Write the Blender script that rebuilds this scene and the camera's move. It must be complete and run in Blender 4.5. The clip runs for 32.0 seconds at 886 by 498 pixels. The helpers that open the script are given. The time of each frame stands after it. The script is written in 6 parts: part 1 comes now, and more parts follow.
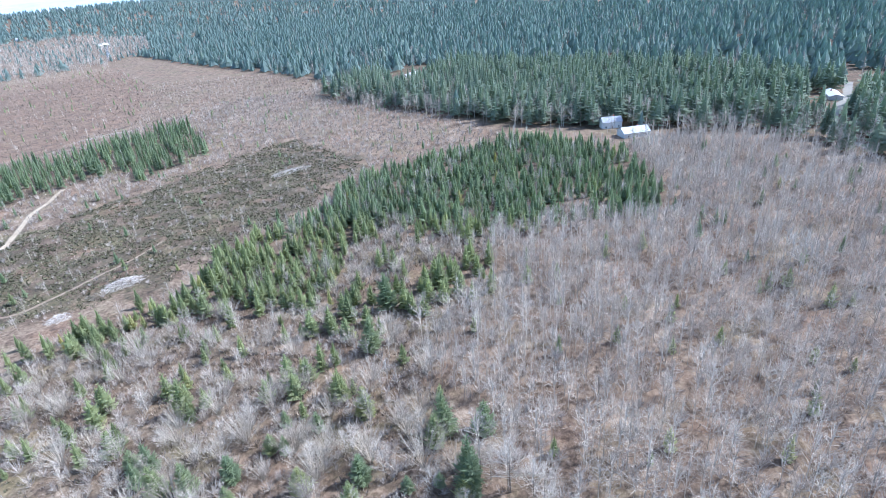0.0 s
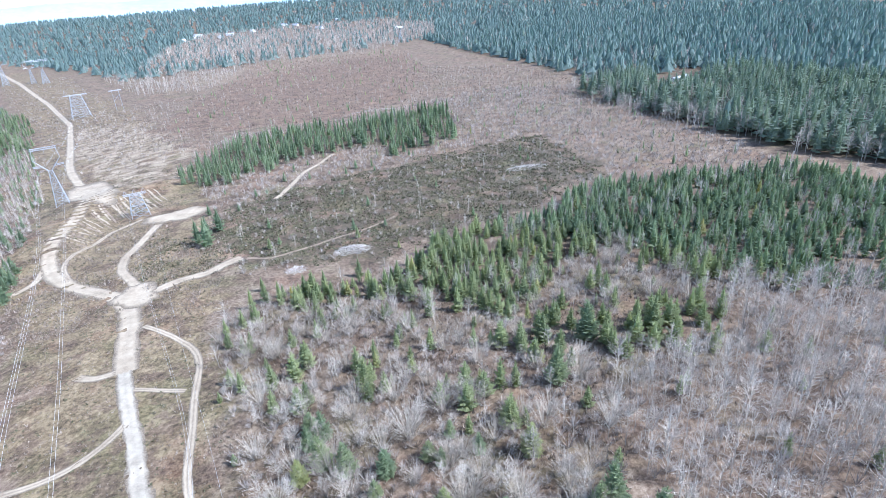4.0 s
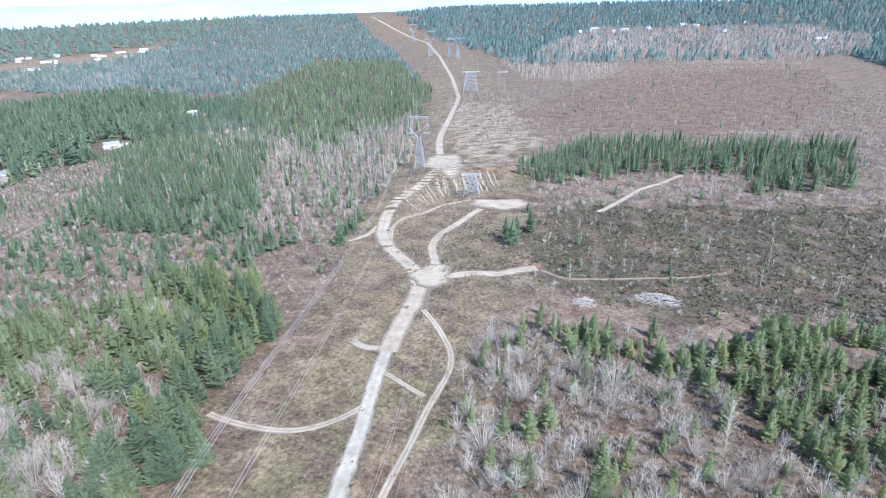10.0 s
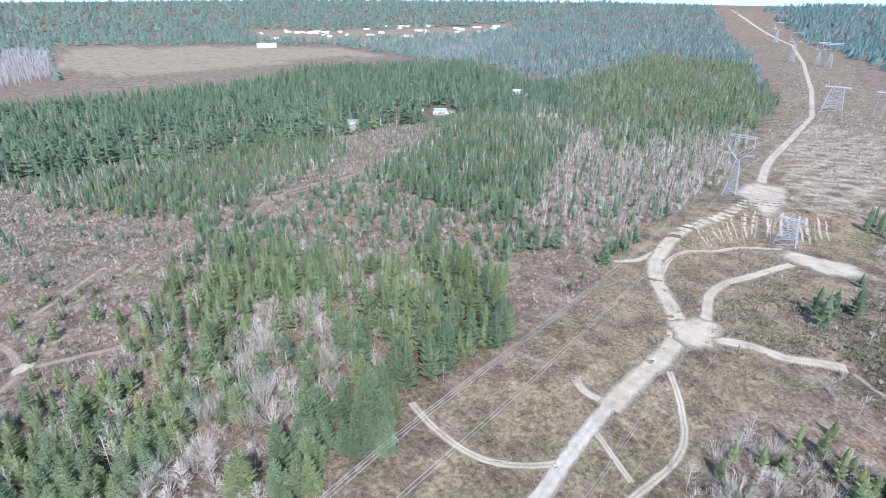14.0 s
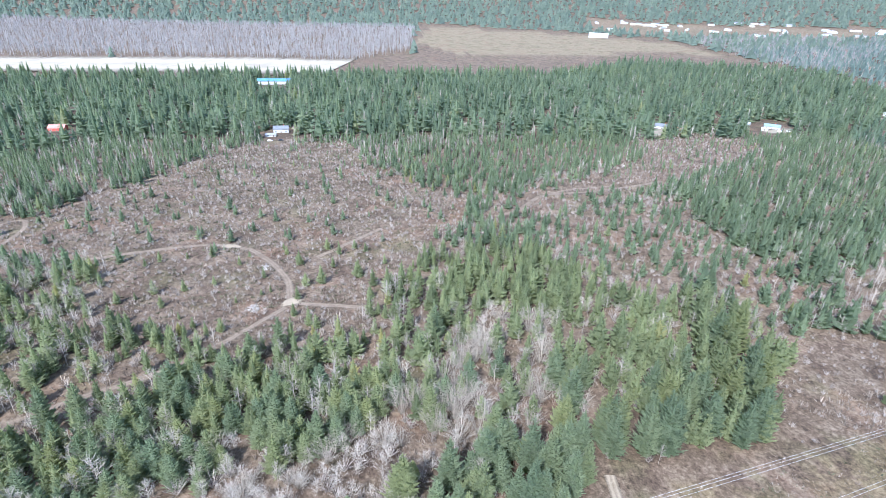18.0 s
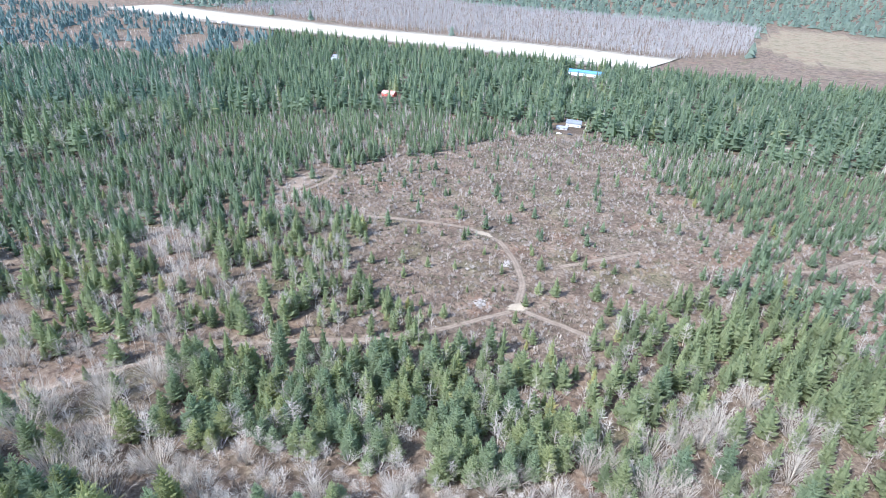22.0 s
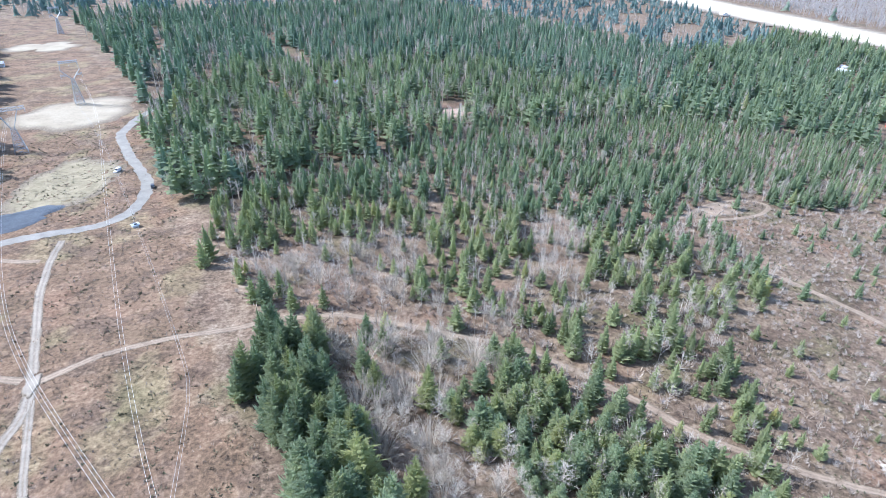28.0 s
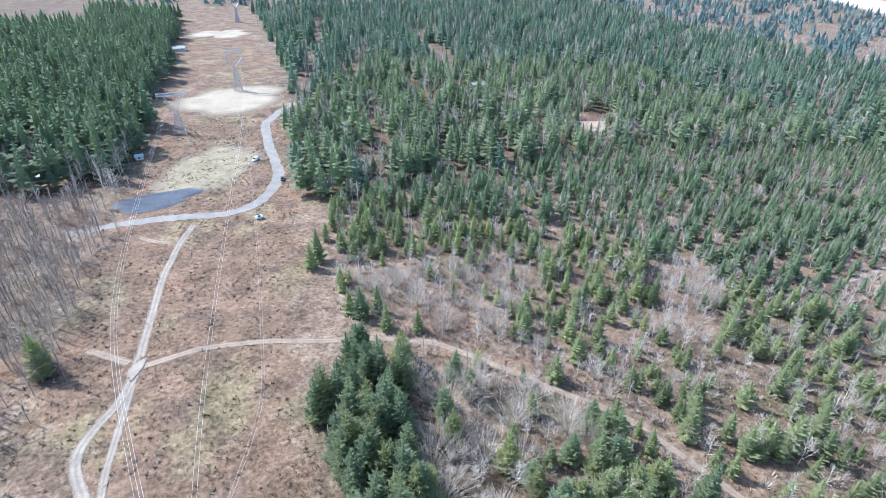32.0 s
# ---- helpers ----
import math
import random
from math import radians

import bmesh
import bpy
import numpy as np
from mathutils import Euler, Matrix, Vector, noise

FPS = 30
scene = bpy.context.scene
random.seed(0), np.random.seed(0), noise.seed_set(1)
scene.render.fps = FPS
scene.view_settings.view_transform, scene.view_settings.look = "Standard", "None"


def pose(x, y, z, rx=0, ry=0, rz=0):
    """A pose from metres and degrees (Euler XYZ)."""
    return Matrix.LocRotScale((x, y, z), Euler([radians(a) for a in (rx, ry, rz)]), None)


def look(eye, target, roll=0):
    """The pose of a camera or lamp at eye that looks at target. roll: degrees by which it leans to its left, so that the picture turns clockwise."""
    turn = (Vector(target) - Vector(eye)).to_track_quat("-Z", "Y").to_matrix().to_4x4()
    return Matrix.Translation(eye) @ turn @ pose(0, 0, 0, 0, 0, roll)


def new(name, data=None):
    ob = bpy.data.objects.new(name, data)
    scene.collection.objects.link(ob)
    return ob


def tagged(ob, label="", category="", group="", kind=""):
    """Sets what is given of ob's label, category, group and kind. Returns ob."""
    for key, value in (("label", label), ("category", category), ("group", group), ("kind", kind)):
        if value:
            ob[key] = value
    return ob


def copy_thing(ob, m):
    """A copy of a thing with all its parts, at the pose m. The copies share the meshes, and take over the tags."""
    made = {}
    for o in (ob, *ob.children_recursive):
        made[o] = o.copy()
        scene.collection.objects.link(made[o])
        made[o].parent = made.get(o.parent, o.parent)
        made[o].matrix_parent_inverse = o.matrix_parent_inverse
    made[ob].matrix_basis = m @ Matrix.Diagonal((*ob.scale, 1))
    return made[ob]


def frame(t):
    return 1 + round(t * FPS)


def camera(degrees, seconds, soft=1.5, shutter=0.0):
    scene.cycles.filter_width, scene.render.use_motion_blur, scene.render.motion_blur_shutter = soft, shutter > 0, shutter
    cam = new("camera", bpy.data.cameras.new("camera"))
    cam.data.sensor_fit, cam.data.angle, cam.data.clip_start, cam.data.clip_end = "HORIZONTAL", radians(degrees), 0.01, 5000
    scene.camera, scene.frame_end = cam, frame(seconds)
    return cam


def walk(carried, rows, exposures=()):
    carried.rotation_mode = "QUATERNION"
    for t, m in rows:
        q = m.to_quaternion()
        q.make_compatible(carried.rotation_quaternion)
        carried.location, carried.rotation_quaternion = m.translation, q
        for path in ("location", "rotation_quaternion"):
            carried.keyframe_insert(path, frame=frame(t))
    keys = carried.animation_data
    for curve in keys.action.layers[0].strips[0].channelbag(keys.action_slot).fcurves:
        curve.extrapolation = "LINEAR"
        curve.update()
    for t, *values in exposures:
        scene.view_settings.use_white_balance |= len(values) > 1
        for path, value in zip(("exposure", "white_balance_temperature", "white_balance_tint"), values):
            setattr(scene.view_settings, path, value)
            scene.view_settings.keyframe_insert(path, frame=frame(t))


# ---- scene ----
cam = camera(76.08, 32.0, 0.6)
EXPOSURE = 1.36
ROWS = [  # seconds, eye x, y, z, heading to the left, tilt down, lean
    (0, -18.34, -20.84, 119.94, -38.56, 26.67, -4.61), (0.5, -16.67, -20.18, 119.62, -34.81, 26.48, -4.54), (1, -14.64, -19.24, 119.36, -31.12, 26.29, -4.43),
    (1.5, -12.64, -18.20, 119.42, -27.40, 26.14, -4.33), (2, -11.03, -17.25, 119.94, -24.03, 26.01, -4.26), (2.5, -9.85, -16.07, 120.65, -21.27, 25.96, -4.21),
    (4.5, -3.06, -8.14, 120.09, -9.50, 25.43, -3.81), (5, -1.92, -5.74, 120.10, -5.52, 25.30, -3.50), (5.5, -1.08, -3.10, 120.06, -2.77, 25.20, -3.24),
    (6, 0.00, 0.00, 120.00, 0.00, 25.10, -3.02), (6.5, 0.86, 3.05, 119.83, 2.06, 25.01, -2.88), (7, 1.71, 6.41, 119.55, 3.98, 24.90, -2.78),
    (7.5, 2.37, 10.12, 119.21, 6.03, 24.79, -2.73), (8, 2.92, 13.42, 119.03, 8.20, 24.70, -2.61), (8.5, 3.61, 16.39, 118.92, 10.38, 24.58, -2.44),
    (9, 4.55, 19.63, 118.95, 14.11, 24.46, -2.18), (9.5, 5.01, 22.44, 119.11, 17.82, 24.37, -1.89), (10, 5.65, 25.37, 119.40, 22.32, 24.32, -1.56),
    (10.5, 5.58, 28.68, 119.49, 26.23, 24.34, -1.17), (11, 5.17, 32.10, 119.68, 30.06, 24.43, -0.75), (11.5, 4.66, 35.42, 119.98, 34.03, 24.57, -0.37),
    (12, 4.02, 38.38, 120.37, 37.80, 24.71, -0.01), (12.5, 3.38, 41.45, 120.82, 41.19, 24.85, 0.32), (13, 2.66, 44.41, 121.28, 45.12, 25.02, 0.63),
    (13.5, 1.93, 47.31, 121.76, 49.24, 25.21, 0.93), (15.5, -3.45, 60.50, 121.84, 65.10, 25.86, 0.96), (16, -5.29, 62.57, 121.92, 69.01, 26.08, 1.20),
    (16.5, -7.39, 64.66, 122.29, 72.88, 26.33, 1.43), (17, -9.21, 66.70, 122.80, 76.80, 26.57, 1.61), (17.5, -11.52, 68.50, 122.90, 80.71, 26.77, 1.73),
    (18, -14.16, 70.13, 122.50, 84.21, 26.97, 1.80), (18.5, -16.64, 71.74, 122.26, 87.95, 27.14, 1.90), (19, -19.19, 73.14, 122.10, 91.71, 27.35, 1.98),
    (19.5, -21.81, 74.36, 122.14, 95.49, 27.58, 2.06), (20, -23.92, 75.32, 122.48, 99.22, 27.80, 2.17), (20.5, -25.94, 76.14, 122.92, 103.47, 28.05, 2.29),
    (21, -28.45, 77.25, 123.03, 107.28, 28.30, 2.35), (21.5, -31.18, 78.03, 122.97, 111.13, 28.52, 2.30), (22, -34.07, 78.58, 122.89, 114.65, 28.73, 2.24),
    (22.5, -36.74, 78.95, 122.75, 118.33, 28.93, 2.19), (23, -39.00, 79.00, 122.77, 122.08, 29.13, 2.10), (23.5, -41.55, 78.72, 123.09, 125.94, 29.39, 2.09),
    (24, -44.22, 78.38, 123.64, 130.01, 29.70, 2.09), (24.5, -46.90, 77.85, 124.18, 134.14, 30.02, 2.02), (25, -49.25, 77.32, 124.65, 138.26, 30.24, 1.88),
    (25.5, -51.71, 77.18, 124.95, 142.52, 30.40, 1.66), (26, -54.46, 76.22, 124.85, 146.03, 30.57, 1.57), (26.5, -56.51, 75.06, 125.02, 149.95, 30.71, 1.50),
    (28.5, -64.26, 67.99, 123.64, 162.93, 30.92, 0.69), (29, -65.79, 66.16, 123.87, 164.67, 30.97, 0.66), (29.5, -67.22, 64.01, 124.26, 166.64, 31.04, 0.67),
    (30, -68.48, 61.88, 124.76, 168.47, 31.09, 0.71), (30.5, -69.69, 59.79, 125.12, 170.37, 31.12, 0.73), (31, -70.92, 57.59, 125.46, 172.30, 31.18, 0.67),
    (31.5, -72.11, 55.15, 125.75, 174.21, 31.26, 0.59), (32, -73.05, 52.50, 125.99, 175.40, 31.38, 0.51),
]


def aim(x, y, z, heading, tilt, lean):
    h, d = radians(heading), radians(tilt)
    way = Vector((-math.sin(h) * math.cos(d), math.cos(h) * math.cos(d), -math.sin(d)))
    return look((x, y, z), Vector((x, y, z)) + way * 100, lean)


walk(cam, [(r[0], aim(*r[1:])) for r in ROWS], [(t, EXPOSURE + e, k, 10) for t, e, k in ((0, 0.08, 5370), (5, -0.03, 5370), (9, -0.14, 5370), (13, -0.24, 5390), (17, -0.12, 5440), (21, 0.03, 5490), (26, 0.1, 5520), (32, 0.12, 5520))])

# ---- light ----
SUN_FROM = Vector((0.80, -0.42, 0.92)).normalized()
world = bpy.data.worlds.new("sky")
scene.world = world
world.use_nodes = True
wn = world.node_tree
sky = wn.nodes.new("ShaderNodeTexSky")
sky.sky_type, sky.sun_disc = "NISHITA", False
sky.sun_elevation = math.asin(SUN_FROM.z)
sky.sun_rotation = math.atan2(SUN_FROM.x, SUN_FROM.y)
sky.dust_density, sky.air_density = 1.2, 1.0
coord, cut, low, build = (wn.nodes.new("ShaderNode" + k) for k in ("TexCoord", "SeparateXYZ", "Math", "CombineXYZ"))
low.operation = "MAXIMUM"
low.inputs[1].default_value = 0.14  # haze hides the rim of the plain: the sky goes on down to it
wn.links.new(coord.outputs["Generated"], cut.inputs[0])
wn.links.new(cut.outputs["Z"], low.inputs[0])
for i, s in enumerate((cut.outputs["X"], cut.outputs["Y"], low.outputs[0])):
    wn.links.new(s, build.inputs[i])
wn.links.new(build.outputs[0], sky.inputs["Vector"])
wn.links.new(sky.outputs[0], wn.nodes["Background"].inputs[0])
wn.nodes["Background"].inputs[1].default_value = 0.15
sun_data = bpy.data.lights.new("sun", "SUN")
sun_data.energy, sun_data.angle, sun_data.color = 3.2, radians(0.5), (1.0, 0.97, 0.93)
sun = new("sun", sun_data)
sun.matrix_world = look(SUN_FROM * 500, (0, 0, 0))


# ---- materials ----
def nodes_of(name, rough=0.9):
    m = bpy.data.materials.new(name)
    m.use_nodes = True
    nt = m.node_tree
    b = nt.nodes["Principled BSDF"]
    b.inputs["Roughness"].default_value = rough
    b.inputs["Specular IOR Level"].default_value = 0.25
    return m, nt, b


def node(nt, kind, **values):
    n = nt.nodes.new("ShaderNode" + kind)
    for k, v in values.items():
        if k in n.inputs:
            n.inputs[k].default_value = v
        else:
            n.inputs[int(k[1:])].default_value = v
    return n


def noise_of(nt, vec, scale, detail=4.0, rough=0.6):
    n = node(nt, "TexNoise", Scale=scale, Detail=detail, Roughness=rough)
    nt.links.new(vec, n.inputs["Vector"])
    return n.outputs["Fac"]


def ramp_of(nt, fac, *stops):
    r = nt.nodes.new("ShaderNodeValToRGB")
    while len(r.color_ramp.elements) < len(stops):
        r.color_ramp.elements.new(0.5)
    for e, (p, c) in zip(r.color_ramp.elements, stops):
        e.position, e.color = p, (*c, 1)
    nt.links.new(fac, r.inputs[0])
    return r.outputs[0]


def mix_of(nt, fac, a, b, how="MIX"):
    n = nt.nodes.new("ShaderNodeMix")
    n.data_type, n.blend_type = "RGBA", how
    for s, v in ((n.inputs[0], fac), (n.inputs[6], a), (n.inputs[7], b)):
        if isinstance(v, bpy.types.NodeSocket):
            nt.links.new(v, s)
        elif isinstance(v, tuple):
            s.default_value = (*v, 1)
        else:
            s.default_value = v
    return n.outputs[2]


def math_of(nt, how, a, b):
    n = nt.nodes.new("ShaderNodeMath")
    n.operation, n.use_clamp = how, how != "SUBTRACT"
    for s, v in ((n.inputs[0], a), (n.inputs[1], b)):
        if isinstance(v, bpy.types.NodeSocket):
            nt.links.new(v, s)
        else:
            s.default_value = v
    return n.outputs[0]


def bump_of(nt, b, height, dist, strength=0.6):
    n = node(nt, "Bump", Strength=strength, Distance=dist)
    nt.links.new(height, n.inputs["Height"])
    nt.links.new(n.outputs[0], b.inputs["Normal"])


def plain(name, dark, light, scale=2.0, rough=0.85, metal=0.0, bump=0.0, local=True, fine=None):
    """A surface that varies between two colours at two scales."""
    m, nt, b = nodes_of(name, rough)
    if local:
        vec = node(nt, "TexCoord").outputs["Object"]
    else:
        vec = node(nt, "NewGeometry").outputs["Position"]
    a = noise_of(nt, vec, scale, 5)
    c = noise_of(nt, vec, scale * 9, 3)
    f = math_of(nt, "ADD", math_of(nt, "MULTIPLY", a, 0.6), math_of(nt, "MULTIPLY", c, 0.4))
    nt.links.new(ramp_of(nt, f, (0.32, dark), (0.68, light)), b.inputs["Base Color"])
    b.inputs["Metallic"].default_value = metal
    if bump:
        bump_of(nt, b, f, bump)
    return m


def leafy(name, dark, light, warm):
    """Needles: each tree has its own tone (tint), each spray its own shade of it."""
    m, nt, b = nodes_of(name, 0.75)
    geo = node(nt, "NewGeometry")
    tint = node(nt, "Attribute")
    tint.attribute_name = "tint"
    info = node(nt, "ObjectInfo")
    tone = math_of(nt, "ADD", math_of(nt, "MULTIPLY", tint.outputs["Fac"], 0.75), math_of(nt, "MULTIPLY", geo.outputs["Random Per Island"], 0.25))
    col = ramp_of(nt, tone, (0.1, dark), (0.75, light), (0.97, warm))
    alt = ramp_of(nt, info.outputs["Random"], (0.0, (0.8, 0.86, 0.9)), (0.5, (1.0, 1.0, 1.0)), (1.0, (1.2, 1.08, 0.85)))
    col = mix_of(nt, 1.0, col, alt, "MULTIPLY")
    sprig = noise_of(nt, geo.outputs["Position"], 2.6, 4, 0.7)
    speck = ramp_of(nt, sprig, (0.34, (0.62, 0.65, 0.65)), (0.5, (0.98, 0.98, 0.98)), (0.66, (1.38, 1.36, 1.28)))
    nt.links.new(mix_of(nt, 1.0, col, speck, "MULTIPLY"), b.inputs["Base Color"])
    bump_of(nt, b, sprig, 0.5, 0.7)
    # sunlight shines through the sprays of needles
    thin = nt.nodes.new("ShaderNodeBsdfTranslucent")
    both = node(nt, "MixShader", Fac=0.5)
    nt.links.new(mix_of(nt, 1.0, col, (1.5, 1.55, 1.15), "MULTIPLY"), thin.inputs["Color"])
    nt.links.new(b.outputs[0], both.inputs[1])
    nt.links.new(thin.outputs[0], both.inputs[2])
    nt.links.new(both.outputs[0], nt.nodes["Material Output"].inputs[0])
    return m


def twiggy(name, dark, light):
    m, nt, b = nodes_of(name, 0.9)
    geo = node(nt, "NewGeometry")
    tint = node(nt, "Attribute")
    tint.attribute_name = "tint"
    tone = math_of(nt, "ADD", math_of(nt, "MULTIPLY", tint.outputs["Fac"], 0.7), math_of(nt, "MULTIPLY", geo.outputs["Random Per Island"], 0.3))
    nt.links.new(ramp_of(nt, tone, (0.1, dark), (0.9, light)), b.inputs["Base Color"])
    return m


FIR = leafy("fir_needles", (0.142, 0.176, 0.107), (0.290, 0.330, 0.200), (0.370, 0.330, 0.145))
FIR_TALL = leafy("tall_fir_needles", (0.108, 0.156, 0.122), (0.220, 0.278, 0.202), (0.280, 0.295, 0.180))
# blue tint: the haze of distance is put into the needle colour
FIR_HAZY = leafy("haze_tinted_fir_needles", (0.130, 0.182, 0.185), (0.215, 0.275, 0.265), (0.250, 0.290, 0.245))
TWIGS = twiggy("bare_grey_twigs", (0.285, 0.245, 0.205), (0.625, 0.55, 0.462))
# twigs of the far woods, greyed towards lilac as painted haze
GREYWOOD = twiggy("haze_grey_twigs", (0.27, 0.25, 0.24), (0.47, 0.44, 0.415))
SHRUB = twiggy("grey_brown_shrub_stems", (0.225, 0.185, 0.155), (0.54, 0.475, 0.415))
SCRUB = twiggy("dry_scrub_stems", (0.10, 0.075, 0.058), (0.42, 0.345, 0.275))
HEATH = twiggy("dark_green_scrub", (0.060, 0.062, 0.036), (0.17, 0.155, 0.092))
PALE = twiggy("pale_lichen_twigs", (0.27, 0.225, 0.175), (0.57, 0.50, 0.41))
BARK = plain("bark", (0.10, 0.075, 0.055), (0.25, 0.20, 0.16), 3.0, 0.95)
STEEL = plain("galvanised_steel", (0.30, 0.31, 0.32), (0.50, 0.51, 0.52), 1.0, 0.45, 0.6)
WIRE = plain("aluminium_wire", (0.52, 0.52, 0.52), (0.70, 0.70, 0.69), 0.3, 0.5, 0.2)
OLD_WIRE = plain("weathered_wire", (0.28, 0.28, 0.28), (0.44, 0.44, 0.43), 0.3, 0.6, 0.2)
CERAMIC = plain("grey_insulator", (0.25, 0.27, 0.30), (0.40, 0.42, 0.45), 3.0, 0.3)


def track(name, dark, light, scale):
    """Bare earth that frays into grass at its rim, with a grassy strip between the wheel ruts."""
    m, nt, b = nodes_of(name, 0.96)
    vec = node(nt, "NewGeometry").outputs["Position"]
    rim = node(nt, "Attribute")
    rim.attribute_name = "tint"
    wide, fine, grit = noise_of(nt, vec, scale, 5), noise_of(nt, vec, 0.55, 5, 0.65), noise_of(nt, vec, 2.4, 3)
    f = math_of(nt, "ADD", math_of(nt, "MULTIPLY", wide, 0.5), math_of(nt, "ADD", math_of(nt, "MULTIPLY", fine, 0.3), math_of(nt, "MULTIPLY", grit, 0.2)))
    bare = ramp_of(nt, f, (0.36, dark), (0.62, light))
    turf = ramp_of(nt, math_of(nt, "ADD", math_of(nt, "MULTIPLY", fine, 0.5), math_of(nt, "MULTIPLY", grit, 0.5)), (0.38, (0.065, 0.050, 0.034)), (0.52, (0.165, 0.128, 0.092)), (0.64, (0.30, 0.245, 0.18)))
    patchy = math_of(nt, "MULTIPLY", fine, 1.5)
    outer = math_of(nt, "MULTIPLY", math_of(nt, "SUBTRACT", math_of(nt, "ADD", math_of(nt, "MULTIPLY", rim.outputs["Fac"], 0.55), math_of(nt, "MULTIPLY", patchy, 0.5)), 0.62), 4.0)
    strip = math_of(nt, "MULTIPLY", math_of(nt, "MULTIPLY", rim.outputs["Fac"], -1.0), patchy)
    col = mix_of(nt, math_of(nt, "MAXIMUM", outer, strip), bare, turf)
    nt.links.new(col, b.inputs["Base Color"])
    bump_of(nt, b, f, 0.25)
    return m


DIRT = track("pale_dirt", (0.26, 0.202, 0.138), (0.46, 0.375, 0.27), 0.12)
TWO_TRACK = track("grey_brown_track", (0.18, 0.152, 0.120), (0.33, 0.282, 0.225), 0.18)
GRAVEL = track("grey_gravel", (0.27, 0.228, 0.172), (0.46, 0.395, 0.305), 0.18)
MUD = track("damp_earth_track", (0.17, 0.122, 0.086), (0.32, 0.243, 0.175), 0.18)
ASPHALT = plain("worn_asphalt", (0.165, 0.150, 0.128), (0.27, 0.25, 0.218), 0.2, 0.9, 0, 0.02, False)


# ---- plan ----
def ground_base(x, y):
    """The lie of the land: a low rise that falls away to a river valley in the west."""
    dx, dy = x + 30, y - 40
    r = np.hypot(dx, dy) + 1e-6
    c, s = dx / r, dy / r
    g = 0.069 - 0.0525 * c + 0.005 * s + 0.022 * c * s + 0.004 * (c * c - s * s)
    h = r * r / (r + 350)
    h = h / (1 + (h / 1100) ** 3) ** (1 / 3)
    t = np.clip((r - 2600) / 1700, 0, 1)
    return 5 - g * h + 95 * t * t * (3 - 2 * t)


def wave_noise(x, y, scale, seed):
    """Smooth noise from a few sines, for the ground and for uneven edges."""
    q = np.random.RandomState(seed)
    out = np.zeros_like(x, dtype=float)
    for i in range(9):
        a, k, p = q.uniform(0, 6.28), q.uniform(0.5, 1.9) / scale, q.uniform(0, 6.28)
        out += np.sin((x * np.cos(a) + y * np.sin(a)) * k * 6.28 + p)
    return out / 4.0


def inside(x, y, poly):
    """Which points lie in a polygon."""
    p = np.asarray(poly, float)
    res = np.zeros(np.shape(x), bool)
    j = len(p) - 1
    for i in range(len(p)):
        xi, yi, xj, yj = *p[i], *p[j]
        if yi != yj:
            res ^= ((yi > y) != (yj > y)) & (x < (xj - xi) * (y - yi) / (yj - yi) + xi)
        j = i
    return res


def off_line(x, y, line):
    """The distance of points from a line of several legs."""
    best = np.full(np.shape(x), 1e9)
    for (ax, ay), (bx, by) in zip(line[:-1], line[1:]):
        ux, uy = bx - ax, by - ay
        t = np.clip(((x - ax) * ux + (y - ay) * uy) / (ux * ux + uy * uy + 1e-9), 0, 1)
        best = np.minimum(best, np.hypot(x - ax - t * ux, y - ay - t * uy))
    return best


